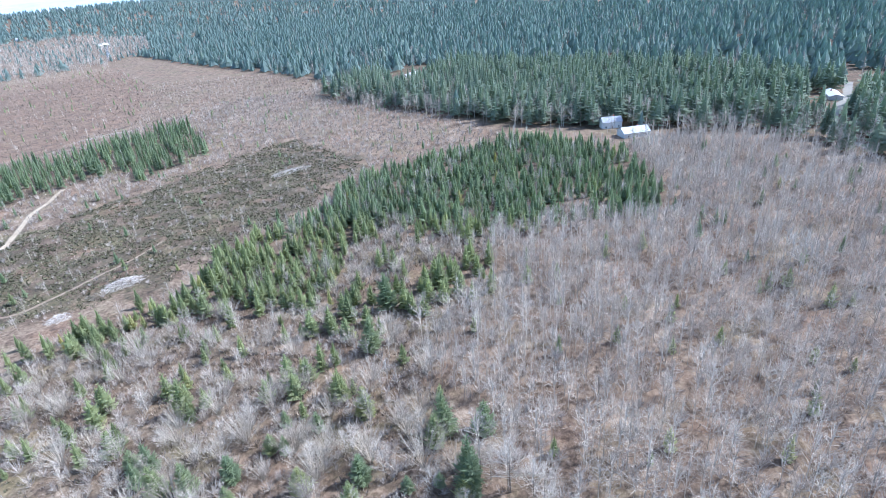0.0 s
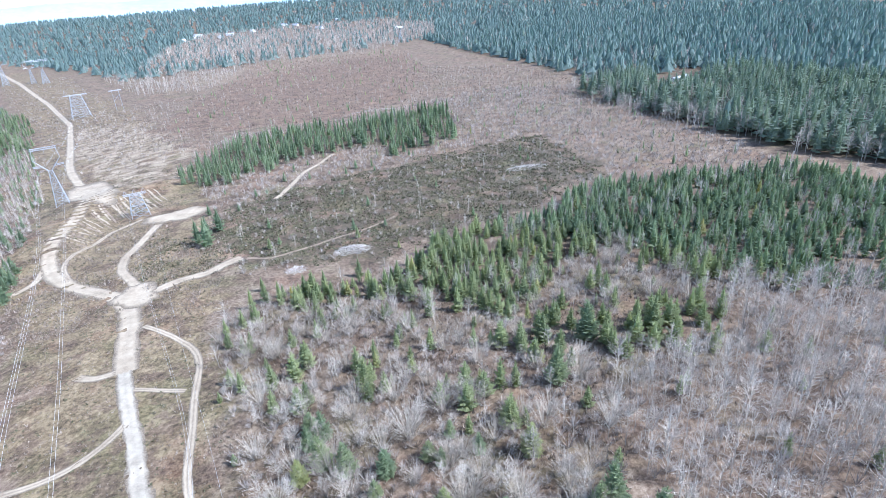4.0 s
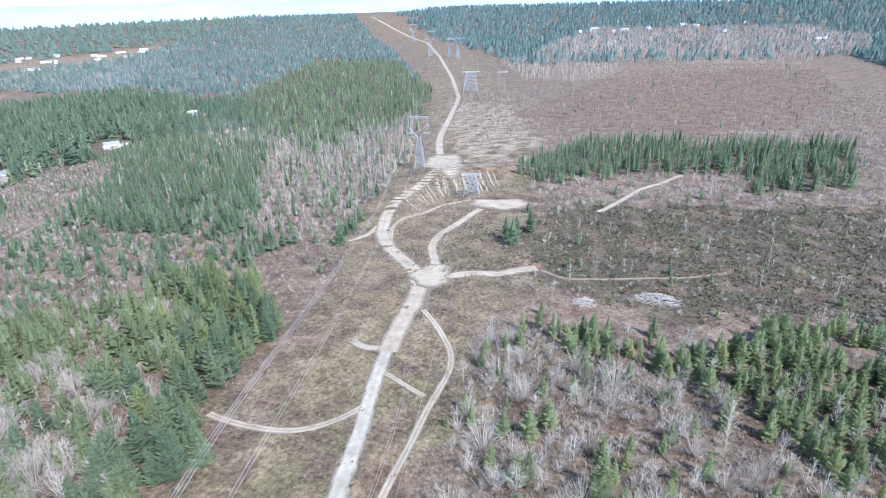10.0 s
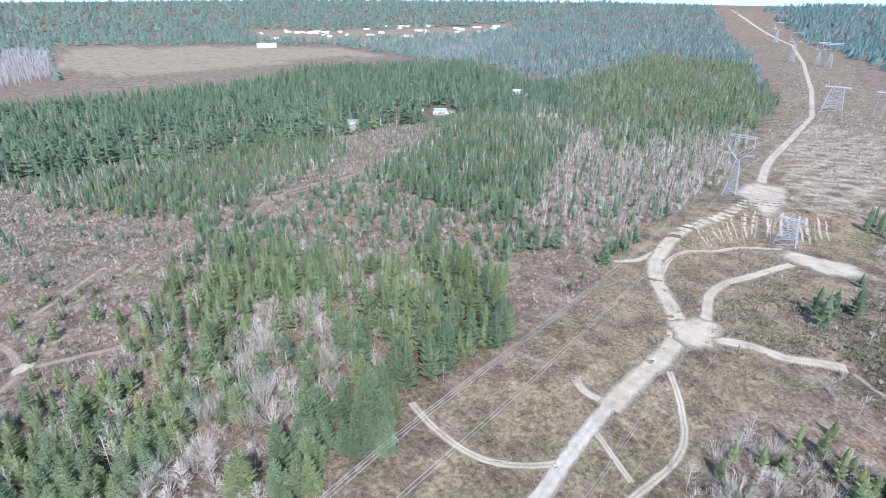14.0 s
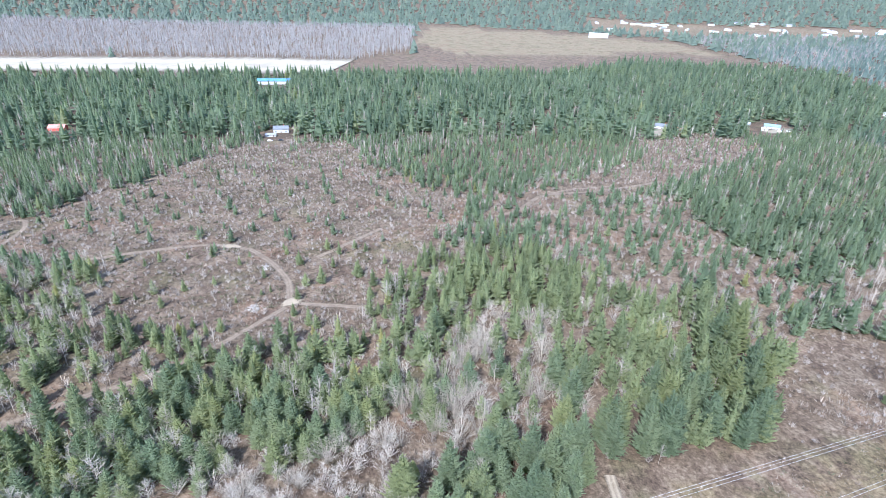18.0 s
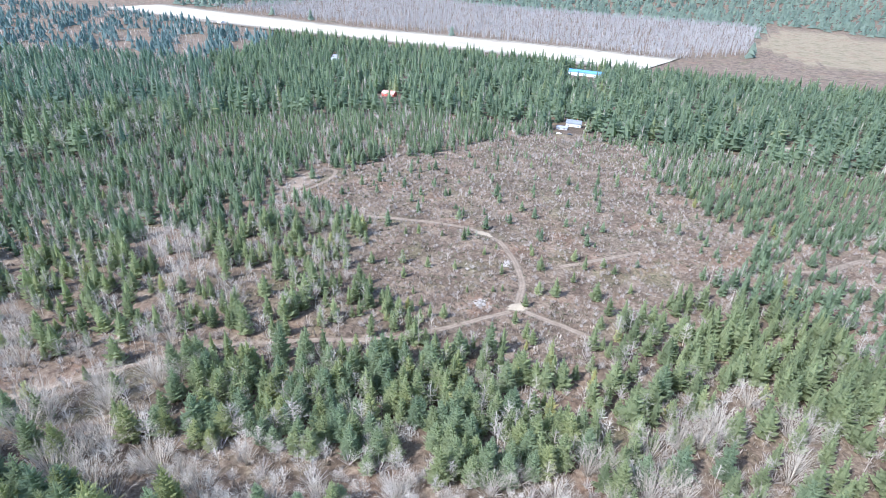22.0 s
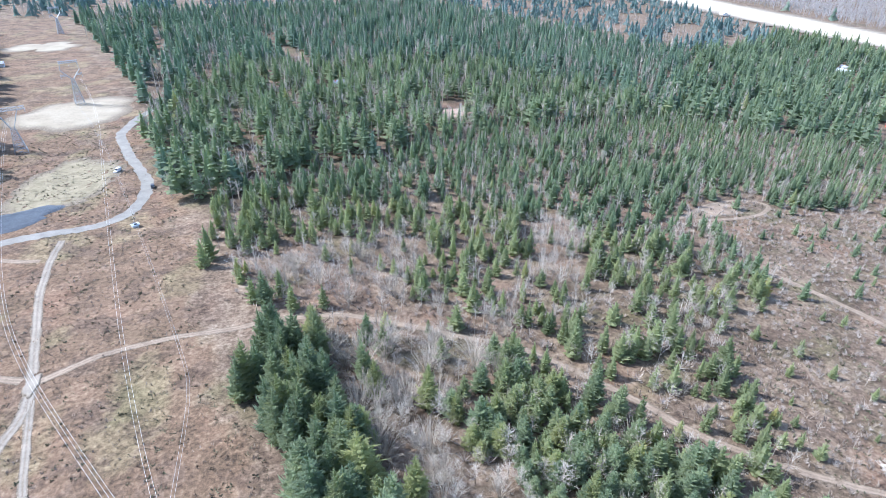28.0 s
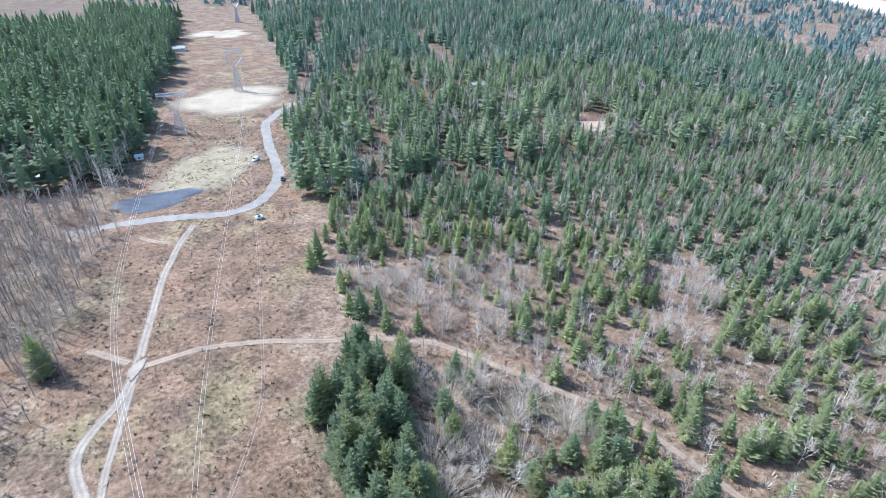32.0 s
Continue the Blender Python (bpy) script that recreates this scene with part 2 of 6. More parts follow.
# the lines of the roads and trails: name, label, width, material, course
ROADS = [
    ("gravel_road", "pale gravel service road under the power lines", 4.1, GRAVEL, [(-54, 78), (-58, 98), (-61, 112), (-66, 131), (-72, 150), (-77, 167), (-80, 178)]),
    ("dirt_road", "pale dirt road climbing past the eroded bank", 6.6, DIRT, [(-78, 171), (-82, 188), (-85, 208), (-89, 232), (-98, 246), (-113, 258), (-130, 273), (-143, 293), (-152, 318), (-155, 345), (-156, 378), (-159, 405), (-164, 434), (-172, 465), (-196, 515), (-215, 560), (-233, 609), (-270, 730), (-350, 985), (-501, 1347), (-754, 1897), (-1063, 2511), (-1438, 2964), (-1873, 3497)]),
    ("dirt_trail", "narrow dirt trail looping beside the gravel road", 2.0, DIRT, [(-44, 92), (-50, 114), (-51, 135), (-53, 156), (-53, 171), (-57, 184), (-68, 198), (-81, 211)]),
    ("dirt_trail", "narrow dirt trail crossing to the gravel road", 1.7, DIRT, [(-75, 164), (-64, 160), (-54, 156)]),
    ("dirt_road", "short dirt spur ending in the scrub", 5.4, DIRT, [(-88, 240), (-80, 245), (-71, 252), (-60, 253), (-50, 263), (-44, 267)]),
    ("dirt_road", "pale dirt road leading to a bare turning place", 4.2, DIRT, [(-90, 243), (-93, 256), (-100, 269), (-106, 281), (-107, 298), (-104, 322), (-100, 350)]),
    ("dirt_trail", "narrow dirt track along the foot of the bank", 2.4, DIRT, [(-128, 275), (-139, 300), (-139, 314), (-131, 326), (-126, 350), (-111, 367)]),
    ("dirt_trail", "faint damp trail through the dark scrub", 1.5, MUD, [(-44, 266), (-31, 258), (-15, 263), (-5, 268), (16, 276), (40, 290)]),
    ("dirt_trail", "pale worn trail over the open brush", 2.4, MUD, [(-332, 151), (-360, 169), (-367, 192), (-375, 217), (-385, 239), (-402, 275)]),
    ("dirt_trail", "short worn dirt spur beside the gravel road", 3.0, DIRT, [(-80, 178), (-86, 176), (-92, 176), (-97, 181)]),
    ("dirt_trail", "dirt trail crossing the grass to the wood's edge", 2.2, DIRT, [(-118, 127), (-108, 126), (-98, 126), (-88, 128), (-80, 133), (-74, 141), (-71, 147)]),
    ("dirt_trail", "pale dirt trail through the dark scrub", 3.2, DIRT, [(-30, 362), (-25, 372), (-10, 421), (19, 477)]),
    ("dirt_trail", "short dirt stub under the power lines", 3.0, DIRT, [(-153, 271), (-146, 283), (-149, 303)]),
    ("dirt_road", "pale two-track dirt road along the power lines", 2.3, TWO_TRACK, [(0, -30), (5, -38), (12, -47), (13, -56), (9, -72), (10, -84), (14, -104), (20, -136), (22, -163), (21, -181)]),
    ("asphalt_road", "grey paved lane bending through the clearing", 5.5, ASPHALT, [(75, -172), (57, -180), (41, -185), (21, -188), (4, -194), (-5, -209), (-7, -236), (0, -262), (8, -285), (20, -335), (12, -385), (0, -410)]),
    ("dirt_trail", "narrow dirt trail beside the two-track road", 1.6, TWO_TRACK, [(-2, -30), (2, -40), (4, -51), (7, -67), (9, -78)]),
    ("dirt_road", "dirt track into the young trees", 2.0, MUD, [(10, -84), (1, -87), (-9, -92), (-23, -94), (-40, -94), (-60, -95), (-80, -93), (-104, -78), (-118, -68), (-132, -60), (-145, -44), (-157, -27), (-166, -9), (-177, 2), (-191, 14), (-212, 29)]),
    ("dirt_trail", "dirt stub off the road junction", 2.2, MUD, [(30, -93), (20, -89), (11, -85)]),
    ("dirt_trail", "dirt stub beside the paved lane", 2.0, MUD, [(42, -169), (34, -164), (24, -162)]),
    ("dirt_road", "pale dirt road across the cleared slope", 2.3, MUD, [(-212, 29), (-234, 25), (-256, 13), (-272, 0), (-279, -17), (-276, -41), (-268, -67), (-262, -85)]),
    ("dirt_trail", "dirt trail going down the slope", 2.2, MUD, [(-213, 30), (-211, 40), (-210, 52), (-205, 66)]),
    ("dirt_trail", "dirt loop round a small mound", 2.0, MUD, [(-255, -132), (-268, -136), (-288, -145), (-310, -150), (-328, -147), (-332, -140), (-315, -130), (-290, -128), (-270, -131)]),
    ("dirt_trail", "faint dirt trail in the cleared slope", 2.0, MUD, [(-258, 33), (-266, 40), (-280, 51), (-299, 65)]),
    ("paved_lane", "pale straight lane between tall firs and bare trees", 6.0, ASPHALT, [(392, 66), (408, 86), (438, 104), (480, 118), (540, 128), (620, 150)]),
    ("dirt_trail", "faint dirt trail between young trees", 2.2, MUD, [(-318, 130), (-329, 148), (-356, 166), (-378, 197), (-387, 232)]),
]


# zones of the plan
VILLAGE = [(-2900, 1000), (-2650, 1350), (-2450, 1900), (-2300, 2350), (-2100, 2300), (-2150, 1700), (-2250, 1150), (-2420, 900)]
HEATH_WEST = [(-146, 192), (-182, 226), (-174, 275), (-162, 279), (-138, 237), (-125, 193), (-129, 182)]
EAST_MIX = [(-45, 200), (-20, 212), (60, 222), (160, 222), (215, 140), (150, 140), (100, 120), (84, 110), (50, 60), (40, 40), (0, 50), (-30, 92), (-43, 150)]
SCRUB_NORTH = [(-68, 352), (-30, 375), (52, 405), (196, 450), (190, 325), (110, 262), (30, 236), (-40, 250), (-62, 300)]
CLEARCUT = [(-199, 738), (-164, 1141), (-103, 1636), (307, 1666), (262, 1171), (150, 760), (18, 668), (-82, 690)]
FIR_CLUMP = [(-102, 435), (-100, 480), (-78, 585), (-11, 615), (34, 605), (86, 635), (163, 640), (128, 473), (97, 451), (67, 432), (56, 483), (21, 481), (-15, 477), (-34, 438), (-49, 453), (-65, 418)]
FIR_BAND = [(-27, 206), (3, 218), (18, 207), (41, 220), (65, 249), (107, 248), (165, 287), (232, 280), (291, 276), (312, 234), (307, 183), (258, 136), (229, 112), (193, 127), (164, 155), (139, 161), (129, 200), (104, 196), (63, 162), (32, 167), (31, 186), (21, 198), (3, 195), (-19, 197)]
ALDER_WOOD = [(143, 157), (175, 143), (232, 111), (258, 136), (307, 183), (335, 195), (375, 130), (350, 40), (320, -40), (113, -32), (60, 0), (45, 52), (68, 65), (67, 98), (77, 123), (108, 127)]
TALL_NE = [(405, 700), (327, 420), (326, 335), (350, 245), (380, 200), (398, 150), (372, 52), (360, -20), (900, -200), (1500, 300), (1700, 1500), (1000, 2100), (420, 1900), (430, 1060)]
ROW = [(-84, 90), (-109, 133), (-108, 166), (-129, 205), (-153, 274), (-196, 396), (-240, 500), (-318, 760), (-425, 1040), (-830, 1930), (-1960, 3500), (-1750, 3560), (-650, 1950), (-250, 1000), (-170, 740), (-110, 560), (-75, 380), (-58, 280), (-50, 217), (-40, 163), (-29, 103), (-2, 40), (30, -53), (36, -90), (52, -159), (95, -300), (130, -460), (330, -1000), (190, -1000), (60, -560), (12, -380), (-18, -200), (-36, -110), (-46, -60), (-60, 10)]
WEST_OPEN = [(-272, -142), (-330, -142), (-382, -110), (-467, -89), (-532, -57), (-535, 29), (-435, 57), (-385, 90), (-346, 114), (-308, 114), (-263, 90), (-228, 71), (-190, 57), (-181, 5), (-190, -17), (-210, -47), (-258, -68), (-272, -115)]
WOOD_EDGE = [(-111, 73), (-121, 84), (-126, 106), (-134, 128), (-140, 138), (-148, 151), (-180, 185), (-165, 202), (-130, 182), (-124, 163), (-118, 129), (-106, 105), (-100, 89), (-102, 75)]
BIG_FIRS = [(-50, -70), (-58, -84), (-66, -68), (-76, -42), (-82, -8), (-62, -8), (-52, -50)]
YOUNG_NW = [(-850, 967), (-1150, 1750), (-811, 1707), (-470, 1139), (-330, 786), (-310, 640), (-317, 490), (-502, 626)]
TALL_S = [(-32, -200), (-14, -240), (8, -385), (40, -560), (170, -1000), (-500, -1400), (-760, -700), (-420, -330), (-300, -300), (-215, -300), (-132, -255), (-75, -226)]
TALL_SE = [(70, -235), (98, -297), (140, -440), (330, -1000), (700, -1200), (700, -200), (200, -150), (120, -190)]
BARE_SE = [(112, -194), (67, -200), (50, -159), (38, -95), (30, -60), (60, -20), (200, -60), (220, -140)]
WEST_TALL = [(-560, 330), (-560, 60), (-560, -200), (-400, -330), (-760, -700), (-1180, -900), (-1200, -60), (-1200, 400), (-1500, 700), (-1300, 1100), (-900, 950), (-640, 620), (-600, 480)]
WEST_NEAR = [(-90, 80), (-160, 160), (-250, 160), (-225, 100), (-185, 0), (-215, -40), (-265, -100), (-330, -120), (-420, -330), (-215, -310), (-75, -226), (-60, -180), (-110, -110), (-140, -60), (-90, -30)]
FIELD = [(-2600, 250), (-2330, 716), (-2037, 1044), (-1674, 1044), (-1760, 867), (-1640, 585), (-1690, 262), (-2000, 150)]
ROW_CLEAR = [(-150, 440), (-205, 560), (-265, 720), (-330, 900), (-235, 900), (-165, 740), (-112, 560), (-108, 460)]
LOG_STRIP = [(-252, 1520), (-107, 1642), (77, 1801), (310, 1765), (293, 1528), (81, 1486), (-87, 1345), (-211, 1272)]


BRUSH_WEST = [(-331, 144), (-376, 178), (-414, 231), (-474, 286), (-625, 343), (-614, 384), (-615, 469), (-501, 416), (-438, 337), (-393, 280), (-357, 226), (-335, 183), (-311, 156)]


def axis_steps(lo, hi, fine, far):
    inner = list(np.arange(lo, hi + 1, fine))
    up, down, s = [], [], fine
    a, b = inner[-1], inner[0]
    while a < far or b > -far:
        s *= 1.07
        a, b = a + s, b - s
        up.append(a), down.append(b)
    return np.array(down[::-1] + inner + up)


GX, GY = axis_steps(-480, 380, 4.6, 4700), axis_steps(-440, 640, 4.6, 4700)
gx, gy = np.meshgrid(GX, GY)
relief = np.clip(1.3 - np.hypot(gx + 40, gy - 100) / 700, 0, 1)
gz = ground_base(gx, gy) + relief * (0.45 * wave_noise(gx, gy, 46, 3) + 0.2 * wave_noise(gx, gy, 17, 4))
near_road = np.full(gx.shape, 99.0)
for _, _, wide, _, course in ROADS:
    near_road = np.minimum(near_road, off_line(gx, gy, course) - wide / 2)
# the eroded bank under the northern pylons
bank = np.exp(-((off_line(gx, gy, [(-160, 337), (-165, 385), (-160, 425), (-142, 445), (-120, 452)]) / 24) ** 2))
gz += 5.0 * bank * (1 + 0.12 * np.sin((gx * 0.5 + gy * 0.8) * 0.8))


def ground_z(x, y):
    """Height of the ground sheet."""
    x, y = np.asarray(x, float), np.asarray(y, float)
    i = np.clip(np.searchsorted(GX, x) - 1, 0, len(GX) - 2)
    j = np.clip(np.searchsorted(GY, y) - 1, 0, len(GY) - 2)
    u, v = (x - GX[i]) / (GX[i + 1] - GX[i]), (y - GY[j]) / (GY[j + 1] - GY[j])
    return gz[j, i] * (1 - u) * (1 - v) + gz[j, i + 1] * u * (1 - v) + gz[j + 1, i] * (1 - u) * v + gz[j + 1, i + 1] * u * v


def mesh_of(name, verts, faces, material=None, tint=None, smooth=False):
    """A mesh from arrays; faces all with the same number of corners."""
    verts, faces = np.asarray(verts, np.float32), np.asarray(faces, np.int32)
    me = bpy.data.meshes.new(name)
    n, k = faces.shape
    me.vertices.add(len(verts))
    me.vertices.foreach_set("co", verts.ravel())
    me.loops.add(n * k)
    me.loops.foreach_set("vertex_index", faces.ravel())
    me.polygons.add(n)
    me.polygons.foreach_set("loop_start", np.arange(0, n * k, k, dtype=np.int32))
    me.polygons.foreach_set("use_smooth", np.full(n, smooth))
    if tint is not None:
        a = me.attributes.new("tint", "FLOAT", "POINT")
        a.data.foreach_set("value", np.asarray(tint, np.float32))
    if material:
        me.materials.append(material)
    me.update()
    me.validate()
    return me


def soft(poly, scale=14.0):
    """A zone with an uneven edge, as weights on the ground grid."""
    wx = gx + 11 * wave_noise(gx, gy, 60, 11) + 5 * wave_noise(gx, gy, 17, 12)
    wy = gy + 11 * wave_noise(gx, gy, 60, 13) + 5 * wave_noise(gx, gy, 17, 14)
    return inside(wx, wy, poly).astype(float)


def ground_material():
    m, nt, b = nodes_of("ground_cover", 0.97)
    vec = node(nt, "NewGeometry").outputs["Position"]
    wide, mid, small, tiny = (noise_of(nt, vec, s, 6, 0.65) for s in (0.018, 0.09, 0.45, 2.2))
    ca, cb = node(nt, "Attribute"), node(nt, "Attribute")
    ca.attribute_name, cb.attribute_name = "cover_a", "cover_b"
    sa, sb = node(nt, "SeparateColor"), node(nt, "SeparateColor")
    nt.links.new(ca.outputs["Color"], sa.inputs[0])
    nt.links.new(cb.outputs["Color"], sb.inputs[0])
    clump = noise_of(nt, vec, 0.8, 3, 0.55)
    grain = math_of(nt, "ADD", math_of(nt, "MULTIPLY", small, 0.3), math_of(nt, "ADD", math_of(nt, "MULTIPLY", clump, 0.4), math_of(nt, "MULTIPLY", tiny, 0.3)))
    tone = math_of(nt, "ADD", math_of(nt, "MULTIPLY", mid, 0.3), math_of(nt, "MULTIPLY", grain, 0.7))
    col = ramp_of(nt, tone, (0.40, (0.060, 0.045, 0.032)), (0.48, (0.17, 0.125, 0.090)), (0.54, (0.255, 0.20, 0.15)), (0.62, (0.42, 0.35, 0.275)))

    def blend(col, weight, *stops):
        edge = math_of(nt, "MULTIPLY", math_of(nt, "ADD", weight, math_of(nt, "SUBTRACT", mid, 0.5)), weight)
        return mix_of(nt, edge, col, ramp_of(nt, tone, *stops))

    col = blend(col, sa.outputs[2], (0.40, (0.070, 0.057, 0.034)), (0.48, (0.185, 0.143, 0.088)), (0.54, (0.275, 0.218, 0.138)), (0.63, (0.43, 0.355, 0.235)))
    col = blend(col, sa.outputs[0], (0.41, (0.030, 0.030, 0.018)), (0.50, (0.085, 0.072, 0.048)), (0.57, (0.16, 0.13, 0.092)), (0.64, (0.32, 0.27, 0.21)))
    col = blend(col, sa.outputs[1], (0.40, (0.060, 0.040, 0.030)), (0.48, (0.150, 0.095, 0.066)), (0.54, (0.215, 0.142, 0.100)), (0.62, (0.34, 0.255, 0.185)))
    col = blend(col, sb.outputs[2], (0.40, (0.035, 0.028, 0.020)), (0.50, (0.10, 0.075, 0.052)), (0.60, (0.23, 0.17, 0.12)))
    col = blend(col, sb.outputs[0], (0.38, (0.20, 0.165, 0.108)), (0.5, (0.28, 0.232, 0.155)), (0.62, (0.35, 0.295, 0.205)))
    col = blend(col, sb.outputs[1], (0.38, (0.38, 0.315, 0.225)), (0.5, (0.56, 0.485, 0.36)), (0.62, (0.68, 0.60, 0.47)))
    # greener moss and grass, and patches of red-brown leaves
    open_land = math_of(nt, "SUBTRACT", 1.0, sb.outputs[1])
    shift = node(nt, "VectorMath")
    shift.inputs[1].default_value = (310, 170, 40)
    nt.links.new(vec, shift.inputs[0])
    green = ramp_of(nt, noise_of(nt, shift.outputs[0], 0.035, 5, 0.6), (0.52, (0, 0, 0)), (0.64, (1, 1, 1)))
    moss = ramp_of(nt, tone, (0.42, (0.055, 0.054, 0.026)), (0.60, (0.25, 0.225, 0.120)))
    col = mix_of(nt, math_of(nt, "MULTIPLY", math_of(nt, "MULTIPLY", green, 0.6), math_of(nt, "SUBTRACT", open_land, sa.outputs[1])), col, moss)
    red = ramp_of(nt, noise_of(nt, vec, 0.03, 6, 0.65), (0.52, (0, 0, 0)), (0.66, (1, 1, 1)))
    leaf = ramp_of(nt, tone, (0.42, (0.13, 0.070, 0.045)), (0.60, (0.38, 0.255, 0.18)))
    col = mix_of(nt, math_of(nt, "MULTIPLY", math_of(nt, "MULTIPLY", red, 0.6), open_land), col, leaf)
    brush = ramp_of(nt, noise_of(nt, shift.outputs[0], 0.075, 7, 0.7), (0.50, (0, 0, 0)), (0.58, (1, 1, 1)))
    thicket = ramp_of(nt, tone, (0.42, (0.060, 0.042, 0.031)), (0.52, (0.150, 0.108, 0.080)), (0.62, (0.27, 0.205, 0.155)))
    col = mix_of(nt, math_of(nt, "MULTIPLY", math_of(nt, "MULTIPLY", brush, 0.75), math_of(nt, "SUBTRACT", open_land, sb.outputs[0])), col, thicket)
    col = mix_of(nt, 1.0, col, (0.84, 0.79, 0.735), "MULTIPLY")
    nt.links.new(col, b.inputs["Base Color"])
    bump_of(nt, b, grain, 0.6, 0.8)
    return m


def build_ground():
    ny, nx = gx.shape
    idx = np.arange(nx * ny).reshape(ny, nx)
    faces = np.stack([idx[:-1, :-1], idx[:-1, 1:], idx[1:, 1:], idx[1:, :-1]], -1).reshape(-1, 4)
    me = mesh_of("ground", np.stack([gx, gy, gz], -1).reshape(-1, 3), faces, ground_material(), smooth=True)
    row = soft(ROW)
    heath = soft(SCRUB_NORTH) * 0.95 + 0.45 * soft(EAST_MIX) + 0.4 * soft(HEATH_WEST) + 0.55 * soft(WEST_OPEN) * (wave_noise(gx, gy, 60, 21) > 0.1)
    red = np.clip(0.75 * soft(CLEARCUT) + 0.4 * soft(ALDER_WOOD) + 0.85 * soft(ROW) * np.clip((30 - gy) / 60, 0, 1) * (wave_noise(gx, gy, 50, 23) > -0.5), 0, 1)
    forest = np.clip(0.9 * soft(WEST_TALL) + 0.45 * soft(WEST_NEAR) + 0.6 * soft(FIR_BAND) + 0.8 * soft(YOUNG_NW) + soft(TALL_NE) + soft(TALL_S) + soft(TALL_SE) + soft(FIR_CLUMP) + 0.7 * soft(WOOD_EDGE) + 0.8 * soft(BIG_FIRS), 0, 1)
    field, sand = np.clip(soft(FIELD) + 0.7 * soft(VILLAGE), 0, 1), np.clip(0.32 * soft(LOG_STRIP) + 0.62 * soft(ROW_CLEAR) * (wave_noise(gx, gy, 26, 25) > -0.35), 0, 1)
    for nm, chans in (("cover_a", (heath, red, row * (1 - sand))), ("cover_b", (field, sand, forest))):
        a = me.attributes.new(nm, "FLOAT_COLOR", "POINT")
        a.data.foreach_set("color", np.stack([*chans, np.ones_like(row)], -1).astype(np.float32).ravel())
    tagged(new("ground", me), "brown scrubland and grass falling to a far valley", "ground", kind="structure")


build_ground()


def build_road(name, label, wide, material, course, lift=0.0):
    """A ribbon that lies on the ground, with uneven edges."""
    c = np.array(course, float)
    seg = np.hypot(*np.diff(c, axis=0).T)
    s = np.concatenate([[0], np.cumsum(seg)])
    step = 2.0 if s[-1] < 700 else 6.0
    t = np.arange(0, s[-1] + step / 2, step)
    px, py = np.interp(t, s, c[:, 0]), np.interp(t, s, c[:, 1])
    k = np.ones(7) / 7
    px = np.convolve(np.pad(px, 3, "edge"), k, "valid")
    py = np.convolve(np.pad(py, 3, "edge"), k, "valid")
    d = np.stack([np.gradient(px), np.gradient(py)], 1)
    d /= np.linalg.norm(d, axis=1)[:, None] + 1e-9
    grow = 1 + np.clip(t - 800, 0, None) / 2600
    cols, rim = [], []
    flare = 1.08 if material is ASPHALT else 1.4
    for u, w in ((-1, 1.0), (-0.62, 0.55), (-0.34, 0.0), (0, -0.75 if wide < 2.5 else -0.2), (0.34, 0.0), (0.62, 0.55), (1, 1.0)):
        rim.append(w)
        jag = u * wide / 2 * flare * grow * (1 + (0.13 * wave_noise(px + 50 * u, py, 24, 31) + 0.15 * wave_noise(px + 90 * u, py, 8, 32)) * abs(u))
        x, y = px - d[:, 1] * jag, py + d[:, 0] * jag
        cols.append(np.stack([x, y, ground_z(x, y) + lift + 0.10 - 0.05 * abs(u) ** 3 - 0.05 * (abs(u) == 0.34)], -1))
    v = np.stack(cols, 1)
    n = len(t)
    idx = np.arange(n * 7).reshape(n, 7)
    f = np.stack([idx[:-1, :-1], idx[:-1, 1:], idx[1:, 1:], idx[1:, :-1]], -1).reshape(-1, 4)
    tagged(new(name, mesh_of(name, v.reshape(-1, 3), f, material, np.tile(rim, n), True)), label, "road", kind="structure")


for road in ROADS:
    build_road(*road)
RIVER_SAND = track("pale_river_sand", (0.32, 0.27, 0.20), (0.56, 0.49, 0.385), 0.02)
build_road("sand_bar", "wide pale sandy river bed", 185, RIVER_SAND, [(-1400, -1700), (-1400, -900), (-1425, -640), (-1430, -300), (-1385, -40)], 2.0)


# blue of far air painted into the base colour
HILLS = plain("haze_blue_hills", (0.30, 0.40, 0.52), (0.40, 0.50, 0.60), 0.002, 1.0, 0, 0, False)


def build_hills():
    """Low wooded hills all round, beyond the plain; their blue is painted haze."""
    a = np.linspace(0, 2 * np.pi, 361)
    rows_ = []
    for r, h in ((4380, 0.0), (4520, 0.55), (4650, 1.0), (4800, 0.7)):
        x, y = -30 + r * np.cos(a), 40 + r * np.sin(a)
        crest = 100 + 26 * np.sin(3 * a + 0.7) + 16 * np.sin(7 * a + 2.0) + 9 * np.sin(17 * a) + 5 * np.sin(41 * a + 1.0) + 3 * np.sin(97 * a)
        rows_.append(np.stack([x, y, ground_base(x, y) - 6 + crest * h], -1))
    v = np.stack(rows_, 0)
    idx = np.arange(v.shape[0] * 361).reshape(v.shape[0], 361)
    f = np.stack([idx[:-1, :-1], idx[:-1, 1:], idx[1:, 1:], idx[1:, :-1]], -1).reshape(-1, 4)
    tagged(new("backdrop", mesh_of("backdrop", v.reshape(-1, 3), f, HILLS, None, True)), "low wooded hills beyond the plain, painted in haze blue", "hills", kind="structure")


build_hills()


# ---- tree shapes: corners and triangles for a tree about ten metres high ----
def join_shapes(shapes):
    vs, fs, n = [], [], 0
    for v, f in shapes:
        vs.append(v), fs.append(f + n)
        n += len(v)
    return np.concatenate(vs), np.concatenate(fs)


